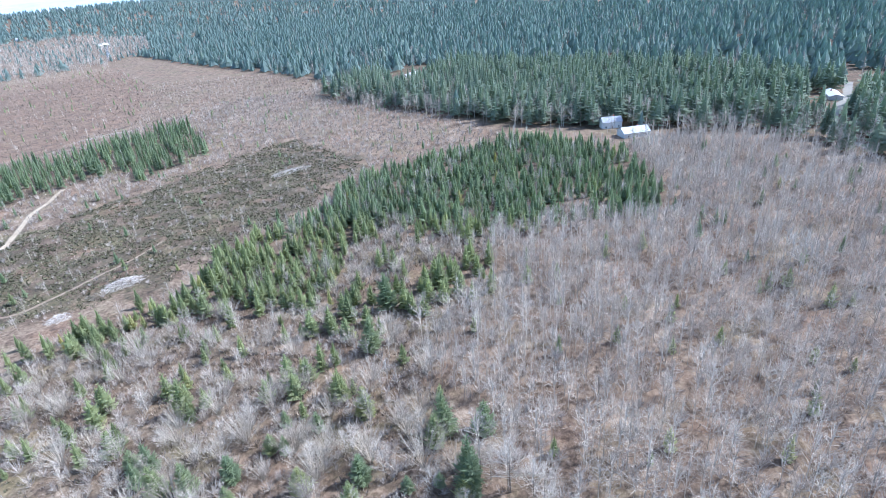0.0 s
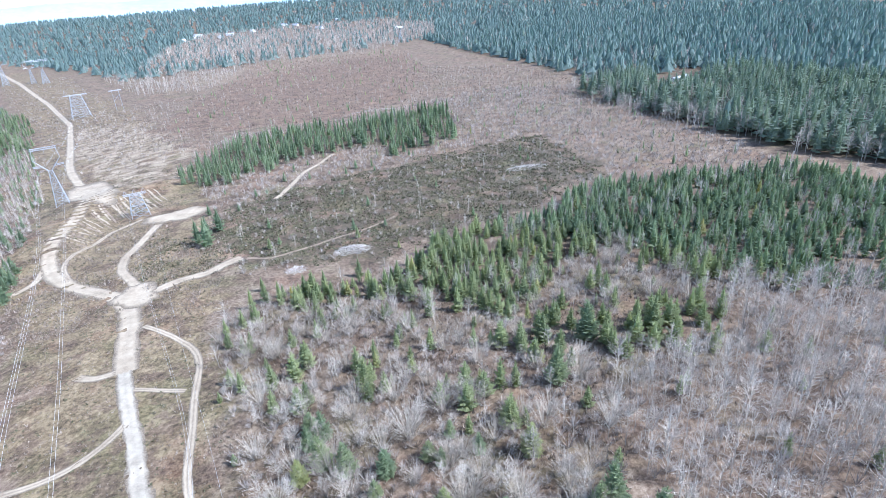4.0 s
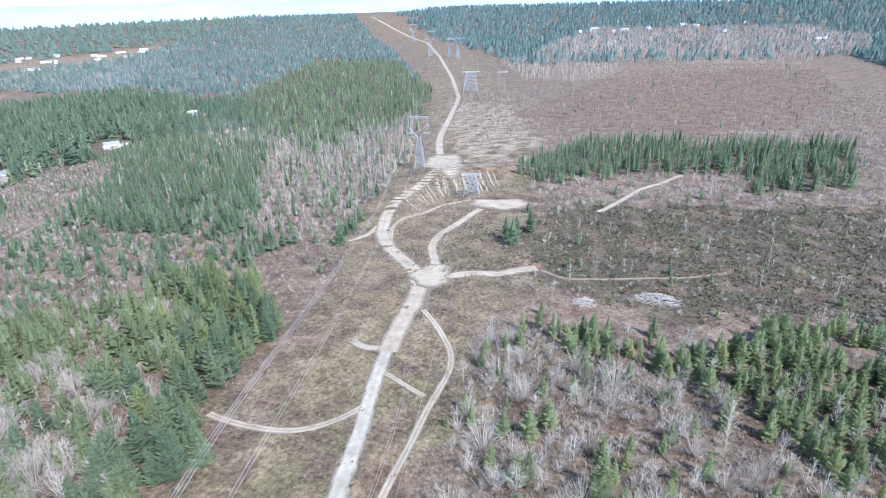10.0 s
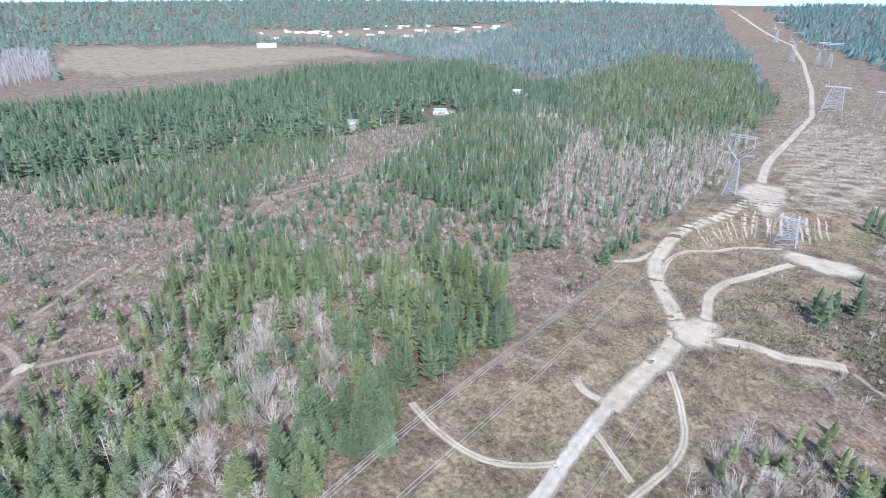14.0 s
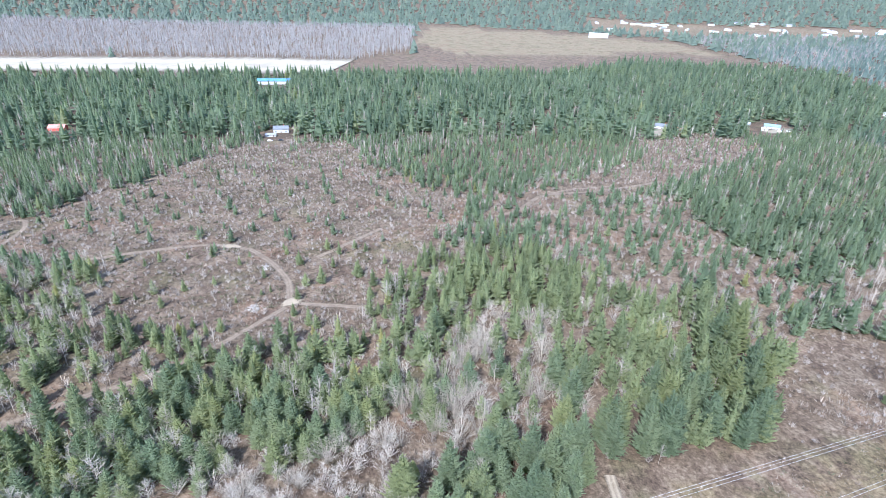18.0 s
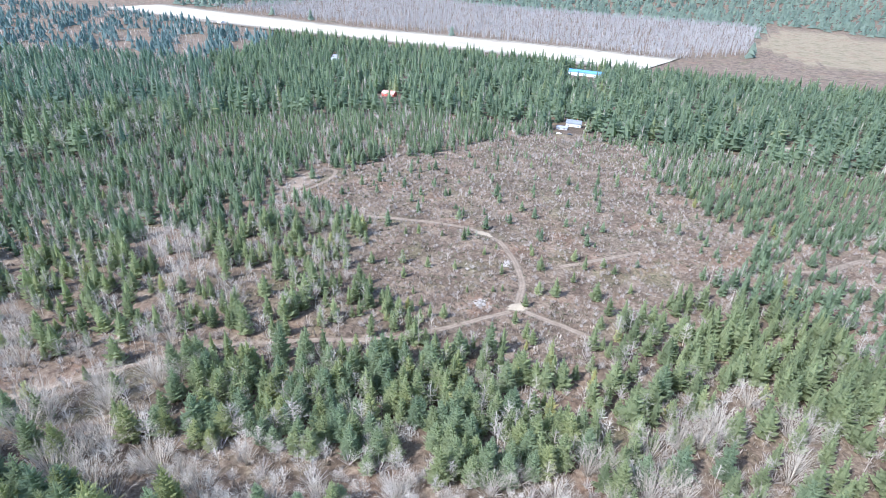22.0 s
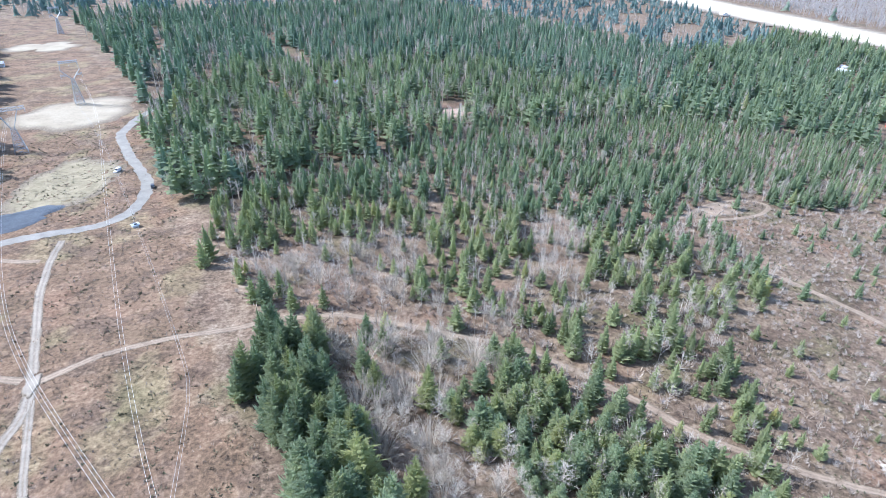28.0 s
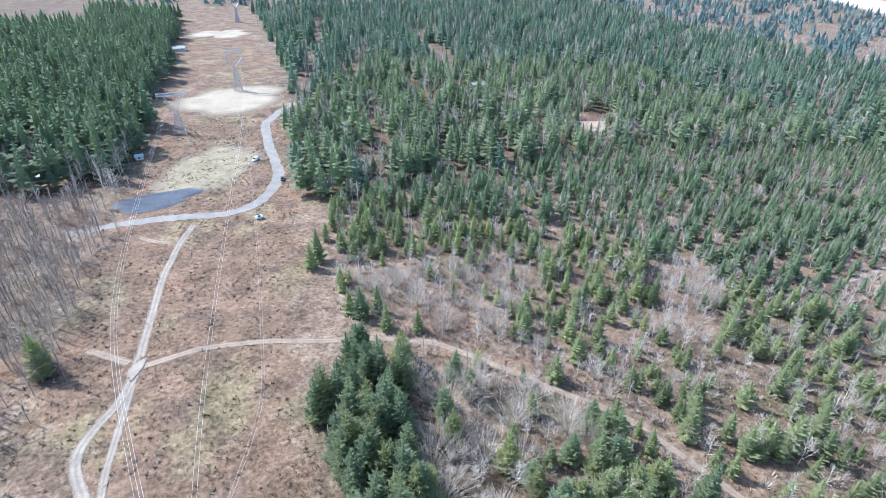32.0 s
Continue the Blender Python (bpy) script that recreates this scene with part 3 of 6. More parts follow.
def stem(p, q, r0, r1, sides=4):
    """A tapered stem between two points."""
    p, q = np.array(p, float), np.array(q, float)
    w = (q - p) / (np.linalg.norm(q - p) + 1e-9)
    a = np.cross(w, (0.3, 0.9, 0.2))
    a /= np.linalg.norm(a)
    b = np.cross(w, a)
    t = np.arange(sides) * 2 * np.pi / sides
    ring = np.cos(t)[:, None] * a + np.sin(t)[:, None] * b
    v = np.concatenate([p + ring * r0, q + ring * r1])
    i = np.arange(sides)
    j = (i + 1) % sides
    return v, np.concatenate([np.stack([i, j, j + sides], 1), np.stack([i, j + sides, i + sides], 1)])


def fir_crown(seed, whorls, per, sprigs, radius=2.4, bottom=0.4, ragged=0.25, tall=10.0, lift=0.10, broad=0.26, hang=0.0):
    """Whorls of flat sprays whose tips turn upwards, each with side sprigs, round a closed heart of needles."""
    q = np.random.RandomState(seed)
    v, f = [], []
    bulge = q.uniform(0.62, 0.85)
    for w in range(whorls):
        t = (w + 0.25) / whorls
        z = bottom + (tall - bottom) * t ** 0.95
        reach = radius * (1 - t) ** bulge * (1.0 if t > 0.14 else 0.72 + 2.0 * t) + 0.10
        turn, n_b = q.uniform(0, 6.28), max(4, int(round(per * (1 - 0.5 * t))))
        for b in range(n_b):
            a = turn + (b + q.uniform(-0.35, 0.35)) * 6.283 / n_b
            L = reach * q.uniform(1 - ragged, 1 + 0.7 * ragged)
            out = np.array([np.cos(a), np.sin(a), 0])
            side = np.array([-np.sin(a), np.cos(a), 0])
            root = out * 0.18 * L + np.array([0, 0, z + q.uniform(-0.5, 0.5) * (tall - bottom) / whorls])
            slope = lift + 0.45 * t - hang * (1 - t) + q.uniform(-0.1, 0.1)
            tip = root + out * 0.82 * L + np.array([0, 0, L * slope])
            mid = root + (tip - root) * 0.5 + np.array([0, 0, -0.07 * L])
            wd = L * broad * q.uniform(0.8, 1.25)
            n = len(v)
            v += [root, mid + side * wd + np.array([0, 0, -0.10 * L]), tip, mid - side * wd + np.array([0, 0, -0.10 * L])]
            f += [(n, n + 1, n + 2), (n, n + 2, n + 3)]
            for k in range(sprigs):
                u = 0.2 + 0.72 * (k + q.uniform(0, 1)) / sprigs
                at = root + (mid - root) * u * 2 if u < 0.5 else mid + (tip - mid) * (u - 0.5) * 2
                d = side * (1 if k % 2 else -1) * q.uniform(0.5, 1.0) + out * q.uniform(0.5, 1.0) + np.array([0, 0, q.uniform(0.0, 0.55)])
                ln = L * q.uniform(0.26, 0.44)
                n = len(v)
                v += [at + out * 0.09 * L, at - out * 0.10 * L, at + d * ln]
                f += [(n, n + 1, n + 2)]
    n = len(v)  # the heart
    if not sprigs:
        for a in range(5):
            v.append(np.array([radius * 0.5 * np.cos(a * 1.257), radius * 0.5 * np.sin(a * 1.257), bottom + q.uniform(0.2, 0.9)]))
        v.append(np.array([0, 0, tall + 0.3]))
        f += [(n + i, n + (i + 1) % 5, n + 5) for i in range(5)]
        return np.array(v), np.array(f)
    for i, (z, r) in enumerate(((bottom + 0.2, 0.42), (bottom + (tall - bottom) * 0.38, 0.44))):
        for a in range(6):
            rr = radius * r * q.uniform(0.8, 1.2)
            v.append(np.array([rr * np.cos(a * 1.047 + i * 0.5), rr * np.sin(a * 1.047 + i * 0.5), z + q.uniform(-0.3, 0.5)]))
    v.append(np.array([0, 0, tall * 0.96]))
    for i in range(6):
        j = (i + 1) % 6
        f += [(n + i, n + j, n + 6 + j), (n + i, n + 6 + j, n + 6 + i), (n + 6 + i, n + 6 + j, n + 12)]
    n = len(v)
    for a in (0, 2.1, 4.2):
        v.append(np.array([0.12 * np.cos(a), 0.12 * np.sin(a), tall - 0.8]))
    v.append(np.array([0, 0, tall + 0.4]))
    f += [(n, n + 1, n + 3), (n + 1, n + 2, n + 3), (n + 2, n, n + 3)]
    return np.array(v), np.array(f)


def fir_far(seed, radius=2.0):
    """A fir seen from far off: ragged skirts of needles."""
    q = np.random.RandomState(seed)
    v, f = [], []
    for z0, z1, r in ((0.6, 5.4, 1.0), (3.4, 8.0, 0.70), (6.4, 10.4, 0.40)):
        n, k, turn = len(v), 5, q.uniform(0, 6)
        for i in range(k):
            a = turn + (i + q.uniform(-0.25, 0.25)) * 6.283 / k
            r_ = radius * r * (q.uniform(1.0, 1.4) if i % 2 else q.uniform(0.55, 0.8))
            v.append(np.array([r_ * np.cos(a), r_ * np.sin(a), z0 + (q.uniform(-0.7, 0.1) if i % 2 else q.uniform(0.2, 1.0))]))
        v.append(np.array([q.uniform(-0.15, 0.15), q.uniform(-0.15, 0.15), z1 + q.uniform(-0.3, 0.3)]))
        f += [(n + i, n + (i + 1) % k, n + k) for i in range(k)]
    return np.array(v), np.array(f)


def sliver_into(q, v, f, p, d, w):
    """A twig: one thin triangle."""
    n = len(v)
    s = np.cross(d, q.normal(size=3))
    s = s / (np.linalg.norm(s) + 1e-9) * w
    v.extend([p - s, p + s, p + d])
    f.append((n, n + 1, n + 2))


def bare_crown(seed, limbs, twigs, wide=0.04, spread=1.6, low=2.6, tall=10.0, up=1.0):
    """Ascending limbs and a haze of fine twigs of a leafless tree."""
    q = np.random.RandomState(seed)
    v, f = [], []
    fork = q.uniform(0.45, 0.7) * tall
    for i in range(limbs):
        t = (i + q.uniform(0, 1)) / limbs
        z = low + (tall * 0.88 - low) * t
        a = i * 2.4 + q.uniform(-0.6, 0.6)
        L = spread * (0.75 + 0.55 * np.sin(np.pi * min(1.0, 0.25 + 0.75 * t)) - 0.55 * t) * q.uniform(0.7, 1.3)
        d = np.array([np.cos(a) * L, np.sin(a) * L, up * L * q.uniform(0.7, 1.3)])
        p = np.array([0.12 * np.sin(z), 0.12 * np.cos(z * 1.3), z])
        sliver_into(q, v, f, p, d, wide)
        for k in range(twigs):
            u = q.uniform(0.25, 1.0)
            e = d * q.uniform(0.18, 0.42) + q.normal(size=3) * L * 0.24 + np.array([0, 0, 0.14 * L])
            sliver_into(q, v, f, p + d * u, e, wide * 0.6)
    for k in range(3):
        sliver_into(q, v, f, np.array([0, 0, fork]), np.array([q.uniform(-0.5, 0.5), q.uniform(-0.5, 0.5), tall * 1.02 - fork]), wide * 1.6)
    return np.array(v), np.array(f)


def bush_shape(seed, stems, twigs, wide=0.05, reach=2.4, tall=4.2):
    """Many bare stems that fan out from one stool and end in a dome of fine twigs."""
    q = np.random.RandomState(seed)
    v, f = [], []
    for i in range(stems):
        a, u = i * 2.4 + q.uniform(-0.4, 0.4), np.sqrt((i + q.uniform(0, 1)) / stems)
        out = np.array([np.cos(a), np.sin(a), 0])
        lean = u * 1.15
        foot = out * 0.25 * u
        high = tall * (0.42 + 0.58 * np.cos(lean)) * q.uniform(0.85, 1.08)
        knee = foot + out * reach * u * 0.45 + np.array([0, 0, high * 0.5])
        tip = foot + out * reach * u * q.uniform(0.88, 1.06) + np.array([0, 0, high])
        n, sd = len(v), np.array([-np.sin(a), np.cos(a), 0]) * wide
        v.extend([foot - sd, foot + sd, knee + sd * 0.7, knee - sd * 0.7, tip])
        f.extend([(n, n + 1, n + 2), (n, n + 2, n + 3), (n + 3, n + 2, n + 4)])
        for k in range(twigs):
            t = q.uniform(-0.1, 0.9)
            e = (tip - knee) * q.uniform(0.25, 0.5) + q.normal(size=3) * (0.28, 0.28, 0.2) + out * 0.12
            sliver_into(q, v, f, knee + (tip - knee) * t, e, wide * 0.5)
    return np.array(v), np.array(f)


def haze_bush(seed, count, wide, reach=2.5, tall=4.0):
    """A leafless shrub seen from afar: fine single stems and twigs that fill a dome."""
    q = np.random.RandomState(seed)
    v, f = [], []
    for i in range(count):
        a, u = i * 2.4 + q.uniform(-0.4, 0.4), np.sqrt((i + 0.5) / count)
        out = np.array([np.cos(a), np.sin(a), 0]) * reach * u
        high = tall * (0.45 + 0.55 * np.cos(1.2 * u)) * q.uniform(0.8, 1.1)
        start = q.uniform(0.0, 0.55)
        p = out * start * 0.8 + np.array([0, 0, high * start])
        sliver_into(q, v, f, p, out * (1 - start * 0.8) + np.array([0, 0, high * (1 - start)]) + q.normal(size=3) * 0.25, wide)
    return np.array(v), np.array(f)


def tuft_shape(seed, blades, reach=0.9, tall=0.9, wide=0.16):
    """A low scrub plant: short leaning blades."""
    q = np.random.RandomState(seed)
    v, f = [], []
    for i in range(blades):
        a, u = q.uniform(0, 6.283), q.uniform(0.1, 1)
        p = np.array([np.cos(a), np.sin(a), 0]) * reach * 0.55 * u + np.array([0, 0, -0.1])
        b = q.uniform(0, 6.283)
        d = np.array([np.cos(a) * reach * 0.6 * u + 0.2 * np.cos(b), np.sin(a) * reach * 0.6 * u + 0.2 * np.sin(b), tall * q.uniform(0.5, 1.1)])
        s = np.array([np.cos(b), np.sin(b), 0.2]) * wide * q.uniform(0.7, 1.5)
        n = len(v)
        v += [p - s, p + s, p + d + s * 0.5, p + d - s * 0.6]
        f += [(n, n + 1, n + 2), (n, n + 2, n + 3)]
    return np.array(v), np.array(f)


def stuff(name, label, category, shapes, x, y, size, material, seed, tone=(0.0, 1.0), slim=None, trunk=0.0):
    """Many alike plants, too many to count, as one mesh."""
    q = np.random.RandomState(seed)
    n = len(x)
    if n == 0:
        return
    pick, turn, tint = q.randint(len(shapes), size=n), q.uniform(0, 6.283, n), tone[0] + (tone[1] - tone[0]) * np.clip(q.normal(0.45, 0.19, n) + 0.13 * wave_noise(x, y, 55, 71), 0, 1)
    z = ground_z(x, y)
    slim = np.ones(n) if slim is None else slim
    vs, fs, ts, at = [], [], [], 0
    for k, (v, f) in enumerate(shapes):
        s = np.where(pick == k)[0]
        if not len(s):
            continue
        c, d = np.cos(turn[s])[:, None], np.sin(turn[s])[:, None]
        sz, w = size[s][:, None], (size * slim)[s][:, None]
        vx = (v[None, :, 0] * c - v[None, :, 1] * d) * w + x[s][:, None]
        vy = (v[None, :, 0] * d + v[None, :, 1] * c) * w + y[s][:, None]
        vz = v[None, :, 2] * sz + z[s][:, None]
        vs.append(np.stack([vx, vy, vz], -1).reshape(-1, 3))
        fs.append((f[None] + (np.arange(len(s)) * len(v))[:, None, None]).reshape(-1, 3) + at)
        ts.append(np.repeat(tint[s], len(v)))
        at += len(s) * len(v)
    me = mesh_of(name, np.concatenate(vs), np.concatenate(fs), material, np.concatenate(ts))
    return tagged(new(name, me), label, category, kind="stuff")


def spread(poly, gap, seed, patchy=0.0, patch=30.0, clear=1.5, bare=()):
    """Uneven places in a zone, off the roads; patchy: how much of it stays open."""
    q = np.random.RandomState(seed)
    p = np.array(poly, float)
    lo, hi = p.min(0), p.max(0)
    x, y = np.meshgrid(np.arange(lo[0], hi[0], gap), np.arange(lo[1], hi[1], gap))
    x, y = x.ravel(), y.ravel()
    x, y = x + q.uniform(-0.55, 0.55, len(x)) * gap, y + q.uniform(-0.55, 0.55, len(y)) * gap
    k = inside(x + 7 * wave_noise(x, y, 45, 51) + 4 * wave_noise(x, y, 13, 53), y + 7 * wave_noise(x, y, 45, 52) + 4 * wave_noise(x, y, 13, 54), poly)
    if patchy:
        k &= wave_noise(x, y, patch, seed % 97) > np.quantile(wave_noise(x[k], y[k], patch, seed % 97), patchy) if k.any() else k
    for b in bare:
        k &= ~inside(x + 16 * wave_noise(x, y, 60, 61) + 8 * wave_noise(x, y, 14, 62), y + 16 * wave_noise(x, y, 60, 63) + 8 * wave_noise(x, y, 14, 64), b)
    x, y = x[k], y[k]
    for _, _, wide, _, course in ROADS:
        c = np.array(course)
        near = (x > c[:, 0].min() - 9) & (x < c[:, 0].max() + 9) & (y > c[:, 1].min() - 9) & (y < c[:, 1].max() + 9)
        d = np.full(len(x), 99.0)
        d[near] = off_line(x[near], y[near], course)
        k = d > wide / 2 + clear
        x, y = x[k], y[k]
    for cx, cy, r in CLEAR_SPOTS:
        k = np.hypot(x - cx, y - cy) > r
        if r >= 14:  # the yards lie open towards the power lines
            toward = np.array([-40 - cx, 40 - cy])
            toward = toward / np.linalg.norm(toward) * 2.6 * r + (cx, cy)
            k &= off_line(x, y, [(cx, cy), tuple(toward)]) > r * 0.62
        x, y = x[k], y[k]
    return x, y


CLEAR_SPOTS = [(-160, 430, 20), (-85, 368, 17), (-116, 373, 10), (363, 229, 12), (348, 203, 13), (487, 658, 38), (510, 690, 32), (535, 807, 26), (535, 135, 24), (424, 98, 13), (462, 112, 13),
               (-644, 385, 20), (-669, 533, 30), (-690, 560, 24), (-798, 815, 20), (-602, -43, 22), (-645, -282, 22), (-1103, -139, 44), (-945, -573, 20), (-663, 162, 16),
               (-222, -362, 15), (-49, -318, 7), (48, -200, 16), (-143, -468, 14), (167, -602, 14), (116, -234, 12)]

FIRS = [fir_crown(s, 17, 10, 5, 2.25 + 0.16 * s, 0.4, 0.30) for s in range(7)]
FIRS_CLOSE = [fir_crown(10 + s, 11, 7, 2, 2.25 + 0.16 * s, 0.3, 0.32, 10.0, 0.08, 0.32) for s in range(7)]
FIRS_MID = [fir_crown(20 + s, 8, 6, 1, 2.3 + 0.14 * s, 0.3, 0.34, 10.0, 0.05, 0.36) for s in range(7)]
FIRS_TALL = [fir_crown(40 + s, 10, 6, 0, 1.75 + 0.1 * s, 1.6, 0.42, 10.0, 0.0, 0.36, 0.25) for s in range(6)]
FIRS_FAR = [fir_crown(60 + s, 6, 5, 0, 2.2 + 0.1 * s, 0.5, 0.38, 10.0, 0.0, 0.44, 0.2) for s in range(6)]
FIRS_DOT = [fir_far(70 + s, 2.0) for s in range(5)]
ALDERS = [join_shapes([bare_crown(80 + s, 48, 10, 0.032, 1.9, 2.2, 10.0, 0.8), stem((0, 0, 2), (0.1, 0, 9.3), 0.07, 0.02, 3)]) for s in range(7)]
ALDERS_CLOSE = [join_shapes([bare_crown(90 + s, 27, 5, 0.042, 1.9, 2.4, 10.0, 0.8), stem((0, 0, 0), (0.1, 0, 9), 0.08, 0.02, 3)]) for s in range(7)]
ALDERS_MID = [join_shapes([bare_crown(100 + s, 19, 3, 0.058, 1.9, 2.4, 10.0, 0.8), stem((0, 0, 0), (0.1, 0, 9), 0.09, 0.03, 3)]) for s in range(6)]
ALDERS_FAR = [join_shapes([bare_crown(120 + s, 13, 1, 0.070, 1.6), stem((0, 0, 0), (0.1, 0, 9), 0.10, 0.04, 3)]) for s in range(5)]
BUSHES = [bush_shape(140 + s, 60, 9, 0.022, 2.7, 4.2) for s in range(6)]
BUSHES_CLOSE = [bush_shape(145 + s, 44, 6, 0.026, 2.7, 4.2) for s in range(5)]
BUSHES_NEAR = [bush_shape(150 + s, 40, 5, 0.028) for s in range(5)]
BUSHES_MID = [haze_bush(160 + s, 38, 0.055) for s in range(5)]
BUSHES_FAR = [haze_bush(170 + s, 18, 0.11) for s in range(5)]
TUFTS = [tuft_shape(180 + s, 6, 1.0, 1.0, 0.09) for s in range(6)]
TUFTS_LOW = [tuft_shape(190 + s, 6, 1.3, 0.7, 0.26) for s in range(5)]

FIR_THING = "young dark-green fir tree with a pointed crown"
pools = {"fir": [], "alder": [], "bush": [], "maple": []}


def pool(kind, x, y, lo, hi, seed, lean=0.0):
    q = np.random.RandomState(seed)
    s = q.uniform(lo, hi, len(x)) * (1 + lean * wave_noise(x, y, 60, seed % 89))
    pools[kind].append(np.stack([x, y, np.clip(s, lo * 0.6, hi * 1.4)], 1))


# single trees that stand out: east of x, north of y, size
LONE_FIRS = [(26, 75, 1.0), (52, 73, 1.45), (47, 71, 1.15), (43, 53, 1.87), (40, 94, 1.08), (60, 66, 1.17), (42, 123, 1.16), (40, 109, 1.02), (-27, 134, 0.95), (-17, 135, 0.95),
             (-16, 155, 1.1), (-4, 184, 0.6), (15, 156, 0.73), (1, 135, 1.4), (0, 147, 1.06), (31, 173, 1.08), (186, 60, 0.72), (188, 24, 0.95), (151, 16, 0.67), (116, 119, 0.87)]
LONE_FIRS += [(110, 136, 1.27), (102, 172, 1.2), (-13, 118, 1.06), (-20, 103, 0.91), (38, 106, 1.09), (79, 138, 1.65), (104, 136, 1.51), (-169, 265, 0.92), (59, 119, 1.48), (36, 121, 0.97),
              (-64, 292, 1.7), (-60, 315, 1.48), (-70, 300, 1.5), (-66, 308, 1.3), (-265, 107, 0.61), (-37, 207, 1.0), (-33, 222, 0.71), (-38, -146, 1.58), (-57, -106, 1.4), (-63, -110, 1.2)]
LONE_FIRS += [(-108, -73, 0.6), (-95, -80, 0.7), (-219, -41, 0.63), (-103, -36, 1.04), (-83, -56, 1.47), (36, -82, 1.71), (-82, -60, 0.76), (-84, -48, 1.44), (39, -86, 1.3), (-36, -140, 1.3)]
LONE_BUSHES = [(10, 110, 1.5), (22, 118, 1.16), (-12, 102, 1.3), (18, 97, 1.2), (32, 81, 1.12), (24, 124, 0.8), (21, 85, 1.0), (11, 184, 0.8), (69, 63, 0.89), (-140, 88, 1.4),
               (-171, 99, 1.2), (-194, 111, 1.1), (-30, 170, 0.89), (-37, 167, 0.73), (-129, 23, 0.96), (-143, 128, 0.78), (-113, 32, 0.92), (-81, -32, 1.37), (-93, -24, 1.31), (-91, -8, 1.19)]
LONE_BUSHES += [(-106, -61, 1.12), (-116, -51, 1.12), (-78, -64, 0.84), (-75, -71, 1.3), (-90, -46, 0.84), (-101, -54, 1.1), (-121, -47, 0.91), (135, 70, 1.2), (-11, 110, 0.98)]
pools["fir"].append(np.array(LONE_FIRS))
pools["maple"].append(np.array(LONE_BUSHES) * (1, 1, 2.0))

# what grows where: zone, then for each kind its spacing, least and greatest size, and how much of the zone it leaves open;
# a later zone takes its ground from the earlier ones
WEST_MIX = [(-90, 80), (-118, 90), (-160, 160), (-150, 195), (-130, 205), (-155, 274), (-200, 396), (-300, 560), (-480, 640), (-640, 500), (-600, 330), (-560, 60), (-560, -200), (-400, -330), (-215, -310), (-130, -255), (-75, -226), (-40, -175), (-48, -110), (-62, -100), (-90, -30), (-86, 30)]
NORTH_BRUSH = [(-75, 380), (-62, 300), (-45, 240), (40, 235), (120, 268), (300, 290), (330, 420), (400, 690), (250, 760), (150, 700), (18, 640), (-80, 650), (-110, 545)]
DENSE_SOUTH = [(-39, -177), (-36, -203), (-82, -234), (-172, -250), (-267, -249), (-307, -219), (-265, -145), (-216, -141), (-177, -86), (-148, -98), (-107, -133), (-66, -152)]
DENSE_SLOPE = [(-156, -103), (-230, -180), (-316, -264), (-335, -258), (-359, -216), (-402, -192), (-470, -110), (-407, -85), (-364, -126), (-326, -160), (-265, -144), (-247, -67), (-228, -49), (-171, -30), (-150, -48), (-147, -72)]
DENSE_WEST = [(-243, 186), (-586, 473), (-658, 630), (-504, 539), (-349, 408), (-233, 287), (-227, 252), (-224, 198)]
GULCH_FIRS = [(-352, 246), (-383, 280), (-403, 381), (-344, 438), (-221, 324), (-178, 261), (-187, 246), (-235, 275), (-264, 238)]
PLANTED = [(-394, 79), (-470, 90), (-518, 148), (-603, 264), (-552, 316), (-495, 292), (-416, 214), (-394, 154), (-355, 111)]
SPARSE = [(-308, 114), (-363, 139), (-434, 319), (-389, 245), (-319, 254), (-228, 258), (-194, 225), (-221, 179), (-234, 158), (-287, 151)]
BROWN_NW = [(-444, 587), (-407, 649), (-351, 678), (-325, 763), (-217, 497), (-192, 409), (-171, 330), (-172, 282), (-176, 262), (-217, 267), (-318, 403)]
ALDER_PATCH = [(-176, -140), (-206, -143), (-192, -109), (-166, -88), (-160, -103)]
SOUTH_MIX = [(-145, -90), (-177, -86), (-216, -130), (-326, -125), (-229, -34), (-194, -34), (-187, -65), (-143, -61)]
TRACK_BRUSH = [(-43, -146), (-88, -128), (-100, -96), (-136, -66), (-159, -38), (-163, -17), (-153, -27), (-139, -52), (-117, -69), (-68, -99), (-57, -99)]
MAPLE_DELL = [(-75, -80), (-117, -69), (-130, -53), (-122, -49), (-93, -41), (-96, -14), (-84, 4), (-78, -10), (-74, -59)]
DELL_FIRS = [(-93, -41), (-108, -40), (-130, -54), (-136, -43), (-155, -31), (-149, -14), (-120, 4), (-102, -20)]
YOUNG_BAND = [(-107, -27), (-127, -46), (-143, -21), (-149, -6), (-160, 14), (-164, 42), (-153, 69), (-156, 85), (-162, 117), (-156, 129), (-150, 130), (-140, 111), (-139, 77), (-138, 68), (-129, 38), (-119, 17), (-111, -1)]
MAPLE_STRIP = [(-180, 91), (-201, 122), (-183, 135), (-157, 143), (-137, 129), (-130, 107), (-131, 86), (-115, 71), (-100, 40), (-117, 51), (-130, 42), (-143, 68), (-137, 83)]
EDGE_BELT = [(-152, 116), (-177, 137), (-198, 170), (-228, 214), (-170, 189), (-142, 163), (-139, 141), (-142, 123)]
GREY_BY_TRACK = [(-88, -154), (-131, -136), (-120, -107), (-87, -99), (-70, -120)]
GREY_DELL = [(-112, -95), (-138, -70), (-124, -45), (-101, -47), (-95, -66)]
GREY_SLOPE = [(-184, -132), (-196, -116), (-174, -89), (-153, -78), (-150, -97)]
PALE_STRIP = [(-138, 72), (-129, 38), (-119, 17), (-111, -1), (-104, -27), (-90, -16), (-86, 30), (-88, 72), (-112, 75)]
